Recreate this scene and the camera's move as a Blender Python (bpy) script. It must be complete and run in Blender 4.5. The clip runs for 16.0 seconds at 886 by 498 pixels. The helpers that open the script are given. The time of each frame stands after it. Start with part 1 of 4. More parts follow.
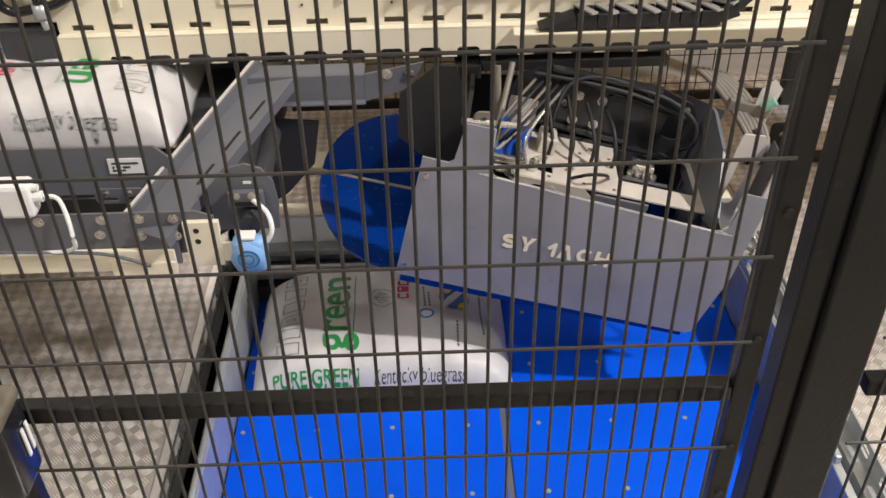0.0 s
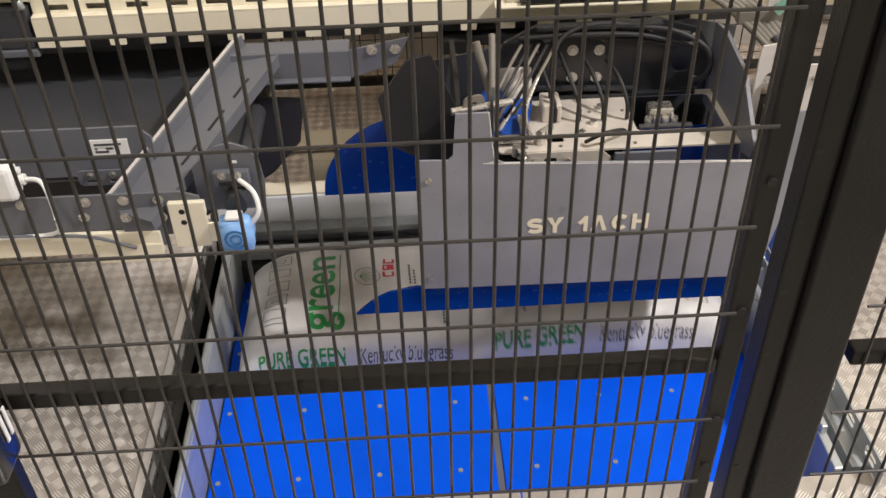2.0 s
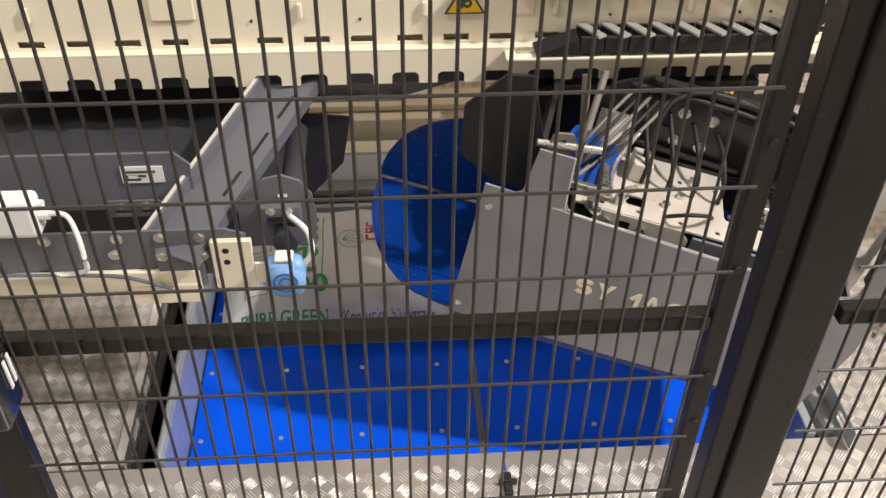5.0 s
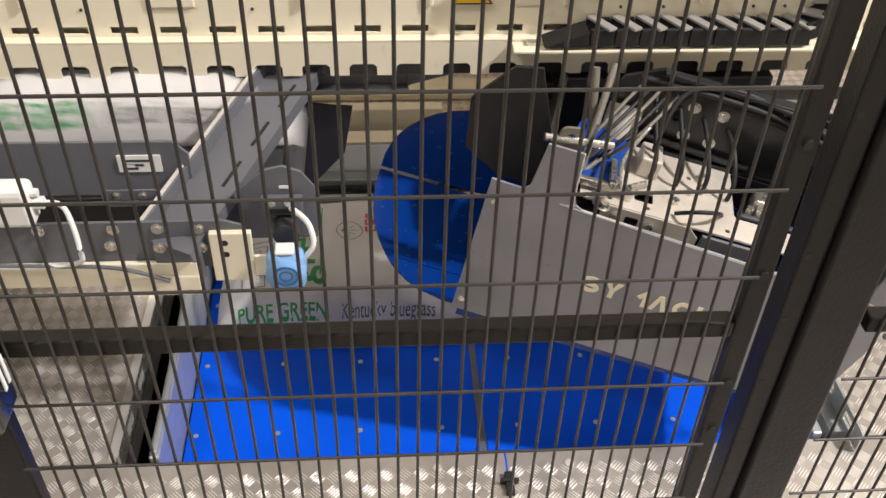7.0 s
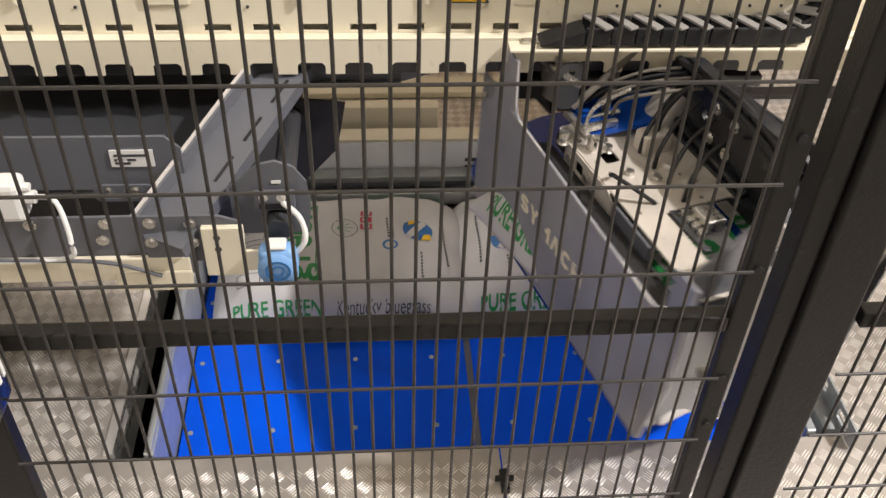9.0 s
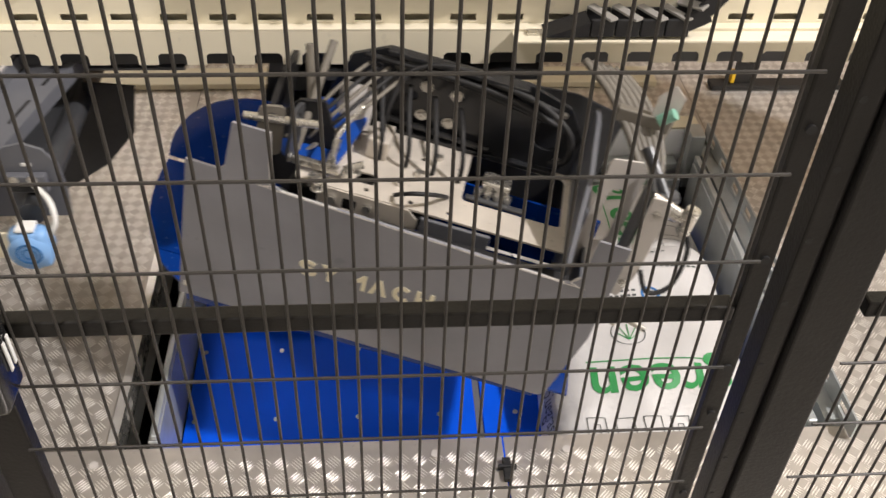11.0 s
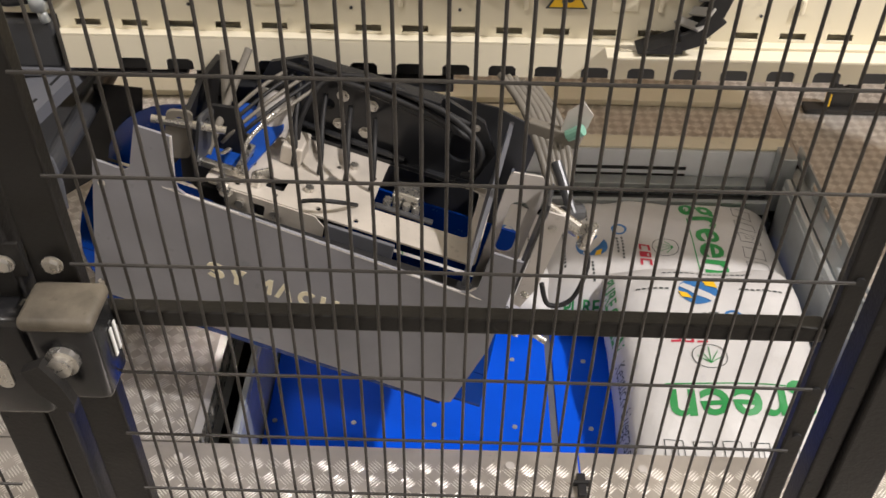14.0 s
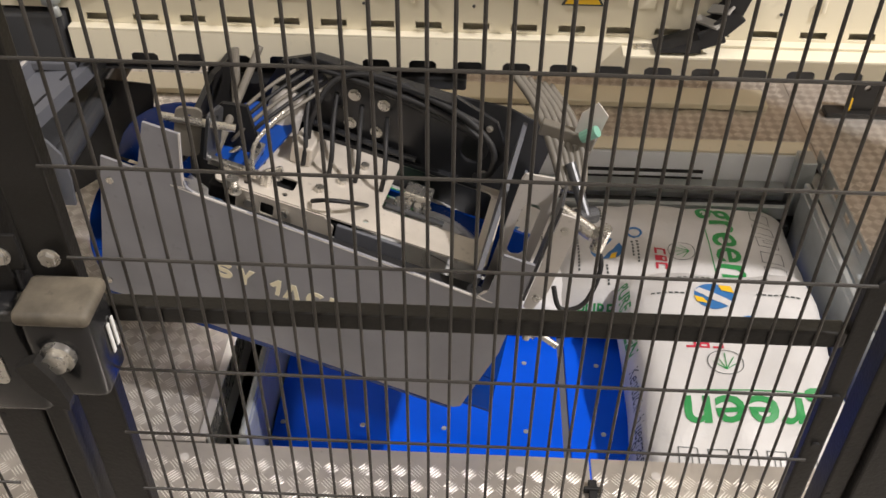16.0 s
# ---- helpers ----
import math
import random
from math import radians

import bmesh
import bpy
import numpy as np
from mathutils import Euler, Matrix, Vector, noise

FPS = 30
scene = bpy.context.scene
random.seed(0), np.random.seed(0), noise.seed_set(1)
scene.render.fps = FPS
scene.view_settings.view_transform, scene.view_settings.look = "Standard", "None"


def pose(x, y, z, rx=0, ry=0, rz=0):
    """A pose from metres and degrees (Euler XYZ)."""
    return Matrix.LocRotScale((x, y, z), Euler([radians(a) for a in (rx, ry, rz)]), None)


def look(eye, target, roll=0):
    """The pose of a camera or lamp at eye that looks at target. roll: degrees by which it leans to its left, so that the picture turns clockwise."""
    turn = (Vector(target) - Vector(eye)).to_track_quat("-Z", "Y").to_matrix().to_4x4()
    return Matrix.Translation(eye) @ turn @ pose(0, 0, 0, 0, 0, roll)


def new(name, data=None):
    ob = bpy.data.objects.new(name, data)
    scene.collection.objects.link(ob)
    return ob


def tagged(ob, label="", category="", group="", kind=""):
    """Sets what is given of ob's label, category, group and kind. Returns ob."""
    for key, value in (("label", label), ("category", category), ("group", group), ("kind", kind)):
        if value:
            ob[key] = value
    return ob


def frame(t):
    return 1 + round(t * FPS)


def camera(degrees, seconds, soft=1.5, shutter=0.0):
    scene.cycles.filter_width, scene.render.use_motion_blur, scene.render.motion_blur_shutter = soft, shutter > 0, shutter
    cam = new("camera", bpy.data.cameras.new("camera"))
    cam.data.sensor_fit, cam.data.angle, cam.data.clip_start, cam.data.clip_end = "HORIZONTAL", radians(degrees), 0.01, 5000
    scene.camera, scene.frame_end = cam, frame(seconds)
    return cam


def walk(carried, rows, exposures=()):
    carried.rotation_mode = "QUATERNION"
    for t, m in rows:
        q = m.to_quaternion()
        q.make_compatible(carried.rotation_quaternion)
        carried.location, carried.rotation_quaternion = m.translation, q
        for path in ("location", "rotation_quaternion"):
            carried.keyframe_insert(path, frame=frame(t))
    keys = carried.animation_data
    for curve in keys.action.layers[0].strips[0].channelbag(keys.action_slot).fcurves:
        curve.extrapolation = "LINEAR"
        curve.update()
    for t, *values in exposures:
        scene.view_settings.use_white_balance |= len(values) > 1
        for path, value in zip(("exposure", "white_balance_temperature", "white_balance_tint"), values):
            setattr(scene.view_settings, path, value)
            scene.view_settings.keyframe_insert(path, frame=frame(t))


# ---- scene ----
cam = camera(51.0, 16.0, shutter=0.5)
PATH = [
    (0, (-0.152, -0.638, 1.521), (-0.124, 0.964, 0.324), -1.2),
    (0.5, (-0.144, -0.626, 1.512), (-0.115, 0.968, 0.304), -1.6),
    (1, (-0.143, -0.624, 1.511), (-0.104, 0.96, 0.291), -1.7),
    (1.5, (-0.144, -0.628, 1.512), (-0.097, 0.95, 0.283), -1.6),
    (2, (-0.146, -0.63, 1.512), (-0.092, 0.942, 0.277), -1.6),
    (2.5, (-0.144, -0.626, 1.509), (-0.092, 0.939, 0.264), -1.7),
    (3, (-0.148, -0.634, 1.509), (-0.094, 0.925, 0.258), -1.4),
    (3.5, (-0.156, -0.651, 1.506), (-0.092, 0.905, 0.251), -0.9),
    (4, (-0.162, -0.66, 1.514), (-0.078, 0.885, 0.247), -0.4),
    (6.5, (-0.198, -0.613, 1.497), (-0.065, 0.9, 0.195), 1.9),
    (7, (-0.197, -0.609, 1.494), (-0.067, 0.901, 0.188), 1.9),
    (7.5, (-0.194, -0.607, 1.49), (-0.063, 0.901, 0.183), 1.9),
    (8, (-0.197, -0.613, 1.491), (-0.057, 0.898, 0.188), 2.2),
    (10.5, (-0.198, -0.612, 1.489), (-0.058, 0.888, 0.173), 2.4),
    (11, (-0.207, -0.618, 1.492), (-0.065, 0.878, 0.172), 2.5),
    (11.5, (-0.208, -0.622, 1.495), (-0.076, 0.871, 0.172), 2.3),
    (12, (-0.207, -0.621, 1.494), (-0.093, 0.874, 0.171), 2.0),
    (12.5, (-0.206, -0.62, 1.491), (-0.121, 0.88, 0.172), 1.6),
    (13, (-0.216, -0.628, 1.497), (-0.16, 0.879, 0.183), 1.5),
    (13.5, (-0.215, -0.63, 1.495), (-0.2, 0.885, 0.189), 1.0),
    (14, (-0.22, -0.636, 1.496), (-0.244, 0.885, 0.198), 0.8),
    (14.5, (-0.213, -0.621, 1.474), (-0.262, 0.903, 0.18), 1.2),
    (15, (-0.212, -0.62, 1.474), (-0.272, 0.906, 0.183), 0.9),
    (15.5, (-0.214, -0.622, 1.479), (-0.274, 0.905, 0.188), 0.6),
    (16, (-0.212, -0.619, 1.474), (-0.27, 0.906, 0.182), 0.6),
]
walk(cam, [(t, look(e, a, r)) for t, e, a, r in PATH], exposures=[(0, 0.0), (2.2, 0.0), (3.5, 0.24), (8.2, 0.16), (10.5, 0.12), (12.5, -0.02), (16, -0.02)])


# ---- light ----
world = bpy.data.worlds.new("world")
scene.world = world
world.use_nodes = True
world.node_tree.nodes["Background"].inputs[0].default_value = (0.9, 0.93, 1.0, 1)
world.node_tree.nodes["Background"].inputs[1].default_value = 0.15


def area_lamp(name, eye, target, sx, sy, watts, colour):
    d = bpy.data.lights.new(name, "AREA")
    d.shape, d.size, d.size_y, d.energy, d.color = "RECTANGLE", sx, sy, watts, colour
    ob = new(name, d)
    ob.matrix_world = look(eye, target)
    return ob


area_lamp("work_light", (3.65, -0.5, 4.7), (0.0, 0.85, 0), 0.22, 0.22, 335, (1.0, 0.94, 0.92))
area_lamp("hall_light", (-1.9, -1.2, 4.3), (-0.5, 0.8, 0.0), 0.8, 0.25, 62, (1.0, 0.93, 0.90))
area_lamp("hall_light", (-2.8, 4.3, 4.6), (-0.9, 0.7, 0.0), 3.4, 0.3, 60, (1.0, 0.92, 0.89))


# ---- materials ----
def material(name, colour, rough=0.5, metal=0.0, var=0.12, scale=8.0, bump=0.05, fine=60.0, coat=0.0, spots=0.0, object_var=0.0):
    m = bpy.data.materials.new(name)
    m.use_nodes = True
    n, l = m.node_tree.nodes, m.node_tree.links
    b = n["Principled BSDF"]
    b.inputs["Metallic"].default_value = metal
    b.inputs["Coat Weight"].default_value = coat
    geo = n.new("ShaderNodeTexCoord")
    big = n.new("ShaderNodeTexNoise")
    big.inputs["Scale"].default_value, big.inputs["Detail"].default_value = scale, 5
    small = n.new("ShaderNodeTexNoise")
    small.inputs["Scale"].default_value, small.inputs["Detail"].default_value = fine, 3
    for t in (big, small):
        l.new(geo.outputs["Object"], t.inputs["Vector"])
    mix = n.new("ShaderNodeMix")
    mix.data_type = "RGBA"
    mix.inputs[6].default_value = (*[c * (1 - var) for c in colour], 1)
    mix.inputs[7].default_value = (*[min(1, c * (1 + var)) for c in colour], 1)
    ramp = n.new("ShaderNodeMapRange")
    ramp.inputs[1].default_value, ramp.inputs[2].default_value = 0.3, 0.7
    l.new(big.outputs[0], ramp.inputs[0])
    l.new(ramp.outputs[0], mix.inputs[0])
    last = mix.outputs[2]
    if spots:
        worn = n.new("ShaderNodeMapRange")
        worn.inputs[1].default_value, worn.inputs[2].default_value = 0.66, 0.72
        worn.inputs[4].default_value = spots
        l.new(small.outputs[0], worn.inputs[0])
        dirt = n.new("ShaderNodeMix")
        dirt.data_type = "RGBA"
        dirt.inputs[7].default_value = (*[c * 0.45 for c in colour], 1)
        l.new(worn.outputs[0], dirt.inputs[0])
        l.new(last, dirt.inputs[6])
        last = dirt.outputs[2]
    l.new(last, b.inputs["Base Color"])
    rr = n.new("ShaderNodeMapRange")
    rr.inputs[3].default_value, rr.inputs[4].default_value = max(0.03, rough - 0.1), min(1, rough + 0.1)
    l.new(small.outputs[0], rr.inputs[0])
    l.new(rr.outputs[0], b.inputs["Roughness"])
    bp = n.new("ShaderNodeBump")
    bp.inputs["Strength"].default_value, bp.inputs["Distance"].default_value = bump, 0.004
    l.new(small.outputs[0], bp.inputs["Height"])
    l.new(bp.outputs[0], b.inputs["Normal"])
    return m


M_CREAM = material("cream_paint", (0.80, 0.74, 0.58), 0.42, 0, 0.05, 3, 0.04, 30, spots=0.15)
M_GREY = material("grey_powder_coat", (0.125, 0.13, 0.148), 0.42, 0, 0.1, 5, 0.1, 220)
M_BAR = material("grey_chain_bar", (0.30, 0.29, 0.27), 0.4, 0, 0.1)
M_PANEL = material("grey_panel_paint", (0.245, 0.247, 0.275), 0.34, 0, 0.16, 6, 0.08, 40, spots=0.22)
M_BLACK = material("black_powder_coat", (0.020, 0.019, 0.018), 0.38, 0, 0.2, 7, 0.12, 260, spots=0.2)
M_WIRE = material("black_wire", (0.03, 0.027, 0.024), 0.42, 0, 0.25, 12, 0.05, 200)
M_BLUE = material("blue_plastic", (0.0005, 0.095, 0.80), 0.5, 0, 0.1, 4, 0.05, 90, spots=0.1)
M_BLUE.node_tree.nodes["Principled BSDF"].inputs["Specular IOR Level"].default_value = 0.12
M_BLACK.node_tree.nodes["Principled BSDF"].inputs["Specular IOR Level"].default_value = 0.25
M_LINING = material("blue_lining", (0.001, 0.030, 0.20), 0.24, 0, 0.1, 5, 0.05, 60, spots=0.15)
M_ZINC = material("galvanised_steel", (0.46, 0.49, 0.50), 0.36, 0.5, 0.12, 14, 0.04, 70)
M_BACK = material("bright_zinc", (0.86, 0.89, 0.94), 0.35, 0.0, 0.06, 9, 0.03, 60)
M_STEEL = material("bare_steel", (0.60, 0.58, 0.54), 0.28, 0.9, 0.12, 10, 0.05, 80)
M_TREAD = material("aluminium_tread", (0.54, 0.50, 0.455), 0.40, 0.6, 0.2, 7, 0.1, 55, spots=0.25)
# rubber, gap sheets, and the shade in holes and slots painted as pieces
M_DARK = material("dark_rubber_and_gaps", (0.012, 0.012, 0.013), 0.6, 0, 0.2, 9, 0.1, 90)
M_GLOSS = material("glossy_black_plastic", (0.014, 0.014, 0.015), 0.22, 0, 0.2, 9, 0.05, 70, spots=0.2)
M_DUST = material("dusty_black_plastic", (0.11, 0.095, 0.072), 0.6, 0, 0.5, 30, 0.2, 90, spots=0.4)
M_DARKGREY = material("dark_grey_plate", (0.055, 0.057, 0.062), 0.33, 0.1, 0.15, 5, 0.06, 120)
M_PALE = material("pale_grey_paint", (0.58, 0.55, 0.52), 0.4, 0.1, 0.1, 9, 0.06, 90, spots=0.2)
M_TOP = material("dusty_cream_plate", (0.62, 0.57, 0.50), 0.4, 0.2, 0.14, 11, 0.06, 70, spots=0.3)
M_ARM = material("black_glossy_paint", (0.022, 0.023, 0.026), 0.22, 0.0, 0.2, 6, 0.05, 90, spots=0.3)
M_HOSE = material("grey_brown_hose", (0.16, 0.145, 0.12), 0.5, 0, 0.15, 14, 0.08, 120)
M_MINT = material("mint_plastic", (0.20, 0.42, 0.33), 0.4, 0, 0.08)
M_BLUEFLAP = material("blue_flap_plastic", (0.004, 0.06, 0.34), 0.4, 0, 0.1, 6, 0.05, 60, spots=0.15)
M_RIB = material("polished_tread_ribs", (0.93, 0.88, 0.83), 0.33, 0.7, 0.12, 20, 0.08, 120)
M_BAG = material("white_woven_bag", (0.62, 0.61, 0.60), 0.45, 0, 0.05, 9, 0.9, 26)
M_GREEN = material("green_print", (0.025, 0.27, 0.07), 0.45, 0, 0.06)
M_INK = material("dark_print", (0.06, 0.07, 0.07), 0.5, 0, 0.1)
M_RED = material("red_print", (0.50, 0.03, 0.06), 0.5, 0, 0.1)
M_SKY = material("blue_print", (0.03, 0.16, 0.42), 0.5, 0, 0.1)
M_YELLOW = material("yellow_paint", (0.85, 0.52, 0.02), 0.45, 0, 0.05)
M_IVORY = material("ivory_print", (0.82, 0.76, 0.58), 0.45, 0, 0.05)
M_WHITE = material("white_plastic", (0.80, 0.80, 0.78), 0.4, 0, 0.04)
M_LIGHTBLUE = material("light_blue_plastic", (0.22, 0.42, 0.75), 0.35, 0, 0.06)
M_BROWN = material("brown_board", (0.34, 0.22, 0.11), 0.6, 0, 0.2, 5, 0.1, 60)
M_CONCRETE = material("hall_concrete", (0.30, 0.28, 0.25), 0.7, 0, 0.2, 2, 0.2, 40)
M_WALL = material("hall_wall_paint", (0.70, 0.67, 0.60), 0.7, 0, 0.08, 1, 0.1, 40)


# ---- mesh helpers ----
def part(name, bm, mat, parent=None, label="", smooth=False, loc=None):
    me = bpy.data.meshes.new(name)
    bm.to_mesh(me)
    bm.free()
    me.materials.append(mat)
    if smooth:
        for p in me.polygons:
            p.use_smooth = True
    ob = new(name, me)
    if parent:
        ob.parent = parent
    if loc is not None:
        ob.matrix_basis = loc
    if label:
        ob["label"] = label
    return ob


def thing(name, label, category, group="", kind="", m=None):
    ob = new(name)
    ob.empty_display_size = 0.05
    if m is not None:
        ob.matrix_basis = m
    return tagged(ob, label, category, group, kind)


def box(bm, x0, x1, y0, y1, z0, z1, bevel=0.0, m=None):
    r = bmesh.ops.create_cube(bm, size=1)
    vs = r["verts"]
    bmesh.ops.scale(bm, vec=(x1 - x0, y1 - y0, z1 - z0), verts=vs)
    bmesh.ops.translate(bm, vec=((x0 + x1) / 2, (y0 + y1) / 2, (z0 + z1) / 2), verts=vs)
    if bevel:
        es = list({e for v in vs for e in v.link_edges})
        q = bmesh.ops.bevel(bm, geom=es, offset=bevel, segments=2, affect="EDGES", profile=0.5)
        vs = list({v for f in q["faces"] for v in f.verts} | {v for v in vs if v.is_valid})
    if m is not None:
        bmesh.ops.transform(bm, matrix=m, verts=[v for v in vs if v.is_valid])
    return bm


def boxes(*rows, bevel=0.0):
    bm = bmesh.new()
    for r in rows:
        box(bm, *r, bevel=bevel)
    return bm


def rod(bm, a, b, r, n=10, r2=None):
    a, b = Vector(a), Vector(b)
    d = b - a
    m = Matrix.Translation((a + b) / 2) @ d.to_track_quat("Z", "Y").to_matrix().to_4x4()
    bmesh.ops.create_cone(bm, cap_ends=True, segments=n, radius1=r, radius2=r if r2 is None else r2, depth=d.length, matrix=m)
    return bm


def rods(*rows, n=10):
    bm = bmesh.new()
    for a, b, r in rows:
        rod(bm, a, b, r, n)
    return bm


def tube(pts, r, n=8, steps=6):
    """A round hose through the points."""
    p = [Vector(q) for q in pts]
    line = []
    for i in range(len(p) - 1):
        a, b, c, d = p[max(i - 1, 0)], p[i], p[i + 1], p[min(i + 2, len(p) - 1)]
        for k in range(steps):
            t = k / steps
            line.append(0.5 * ((2 * b) + (c - a) * t + (2 * a - 5 * b + 4 * c - d) * t * t + (3 * b - a - 3 * c + d) * t ** 3))
    line.append(p[-1])
    bm = bmesh.new()
    rings = []
    for i, c in enumerate(line):
        d = (line[min(i + 1, len(line) - 1)] - line[max(i - 1, 0)]).normalized()
        q = d.to_track_quat("Z", "Y")
        rings.append([bm.verts.new(c + q @ Vector((r * math.cos(2 * math.pi * k / n), r * math.sin(2 * math.pi * k / n), 0))) for k in range(n)])
    for a, b in zip(rings, rings[1:]):
        for k in range(n):
            bm.faces.new((a[k], a[(k + 1) % n], b[(k + 1) % n], b[k]))
    bm.faces.new(rings[0][::-1]), bm.faces.new(rings[-1])
    return bm


def plate(outline, t, holes=(), m=None, bevel=0.0):
    """A flat plate of thickness t (towards +y) with the outline in x, z; holes are outlines too."""
    bm = bmesh.new()
    edges = []
    for loop in (outline, *holes):
        vs = [bm.verts.new((x, 0, z)) for x, z in loop]
        edges += [bm.edges.new((vs[i], vs[(i + 1) % len(vs)])) for i in range(len(vs))]
    r = bmesh.ops.triangle_fill(bm, use_beauty=True, use_dissolve=False, edges=edges)
    fs = [g for g in r["geom"] if isinstance(g, bmesh.types.BMFace)]
    e = bmesh.ops.extrude_face_region(bm, geom=fs)
    bmesh.ops.translate(bm, vec=(0, t, 0), verts=[v for v in e["geom"] if isinstance(v, bmesh.types.BMVert)])
    bmesh.ops.recalc_face_normals(bm, faces=bm.faces)
    if m is not None:
        bmesh.ops.transform(bm, matrix=m, verts=bm.verts)
    return bm


def rounded(x0, x1, z0, z1, r, n=4):
    out = []
    for cx, cz, a0 in ((x1 - r, z1 - r, 0), (x0 + r, z1 - r, 90), (x0 + r, z0 + r, 180), (x1 - r, z0 + r, 270)):
        for k in range(n + 1):
            a = radians(a0 + 90 * k / n)
            out.append((cx + r * math.cos(a), cz + r * math.sin(a)))
    return out


def ring(cx, cz, r, n=14):
    return [(cx + r * math.cos(2 * math.pi * k / n), cz + r * math.sin(2 * math.pi * k / n)) for k in range(n)]


def bolt(name, parent, p, axis, r=0.008, mat=None, h=0.006):
    """A hexagon bolt head on a washer."""
    a = Vector(axis).normalized()
    bm = bmesh.new()
    rod(bm, Vector(p), Vector(p) + a * 0.0015, r * 1.35, 14)
    rod(bm, Vector(p) + a * 0.0015, Vector(p) + a * h, r, 6, r * 0.93)
    return part(name, bm, mat or M_STEEL, parent)


def text_mesh(body, size, bold=0.0, shear=0.0, align="LEFT"):
    c = bpy.data.curves.new("lettering", "FONT")
    c.body, c.size, c.offset, c.shear, c.align_x = body, size, bold, shear, align
    c.resolution_u = 3
    ob = new("lettering", c)
    dg = bpy.context.evaluated_depsgraph_get()
    me = bpy.data.meshes.new_from_object(ob.evaluated_get(dg))
    bpy.data.objects.remove(ob)
    bm = bmesh.new()
    bm.from_mesh(me)
    bpy.data.meshes.remove(me)
    return bm


# ---- floor and pit ----
X_L, X_R, Y_F, Y_B = -0.72, 0.72, 0.508, 1.50


def tread_floor(name, label, x0, x1, y0, y1):
    root = thing(name, label, "floor", kind="structure")
    part("sheet", boxes((x0, x1, y0, y1, -0.006, 0.0)), M_TREAD, root)
    verts, faces = [], []
    pitch, rng = 0.033, random.Random(3)
    nx, ny = int((x1 - x0) / pitch), int((y1 - y0) / pitch)
    for i in range(nx):
        for j in range(ny):
            cx, cy = x0 + (i + 0.5) * pitch, y0 + (j + 0.5) * pitch
            turn = radians(45 if (i + j) % 2 else -45)
            ca, sa = math.cos(turn), math.sin(turn)
            for k in range(5):
                off = (k - 2) * 0.0054
                ln = 0.0155 - 0.0012 * abs(k - 2)
                h = 0.0010 * rng.uniform(0.7, 1.0)
                base = len(verts)
                for u, v, w in ((-ln, 0, 0), (-ln * 0.5, -0.0013, 0), (ln * 0.5, -0.0013, 0), (ln, 0, 0), (ln * 0.5, 0.0013, 0), (-ln * 0.5, 0.0013, 0), (-ln * 0.5, 0, h), (ln * 0.5, 0, h)):
                    v += off
                    verts.append((cx + u * ca - v * sa, cy + u * sa + v * ca, w))
                for f in ((0, 1, 6), (1, 2, 7, 6), (2, 3, 7), (3, 4, 7), (4, 5, 6, 7), (5, 0, 6)):
                    faces.append([base + q for q in f])
    me = bpy.data.meshes.new("tread")
    me.from_pydata(verts, [], faces)
    me.materials.append(M_RIB)
    for f in me.polygons:
        f.use_smooth = True
    ob = new("tread", me)
    ob.parent, ob["kind"] = root, "stuff"
    return root


tread_floor("floor_front", "aluminium tread plate floor strip before the pit", -1.8, 0.032, -0.25, Y_F - 0.002)
tread_floor("floor_front_east", "aluminium tread plate floor beside the joint", 0.036, 1.9, -0.25, Y_F - 0.002)
tread_floor("floor_west", "worn aluminium tread plate floor along the pit", -1.8, X_L, Y_F + 0.002, 2.4)
tread_floor("floor_east", "aluminium tread plate floor beside the pit", X_R + 0.03, 1.9, Y_F + 0.002, 2.4)
tread_floor("floor_north", "aluminium tread plate floor behind the pit", X_L + 0.002, X_R + 0.028, Y_B + 0.06, 2.4)
part("ground", boxes((-5, 5, -4, 6, -1.3, -1.2)), M_CONCRETE)
tagged(bpy.data.objects["ground"], "grey concrete hall floor below the platform", "floor", kind="structure")
low = part("platform_base", boxes((-5, 5, 2.402, 6, -0.05, -0.002), (-5, -1.802, -4, 2.4, -0.05, -0.002), (1.902, 5, -4, 2.4, -0.05, -0.002), (-1.8, 1.9, -4, -0.252, -0.05, -0.002)), M_CONCRETE)
tagged(low, "grey concrete floor round the machine", "floor", kind="structure")
# hall shell
for nm, r in (("wall_north", (-5, 5, 6, 6.2, -1.2, 5)), ("wall_south", (-5, 5, -4.2, -4, -1.2, 5)), ("wall_west", (-5.2, -5, -4.2, 6.2, -1.2, 5)), ("wall_east", (5, 5.2, -4.2, 6.2, -1.2, 5)), ("ceiling", (-5.2, 5.2, -4.2, 6.2, 5, 5.2))):
    tagged(part(nm, boxes(r), M_WALL), "plain painted wall of the hall" if nm != "ceiling" else "plain painted ceiling of the hall", "wall" if nm != "ceiling" else "ceiling", kind="structure")

# screws of the front strip
for x in (-0.75, -0.101, 0.157):
    s = part("floor_screw", rods(((0, 0, 0), (0, 0, 0.003), 0.009), n=14), M_PALE)
    s.matrix_basis = pose(x, 0.470, 0.0)
    tagged(s, "flat steel screw head in the tread plate", "screw", "floor screws")
cl = part("clip", boxes((0.026, 0.042, 0.40, 0.45, 0.0, 0.012), (0.016, 0.052, 0.425, 0.432, 0.002, 0.016), bevel=0.002), M_DARK)
tagged(cl, "black rubber clip over the floor joint", "clip")


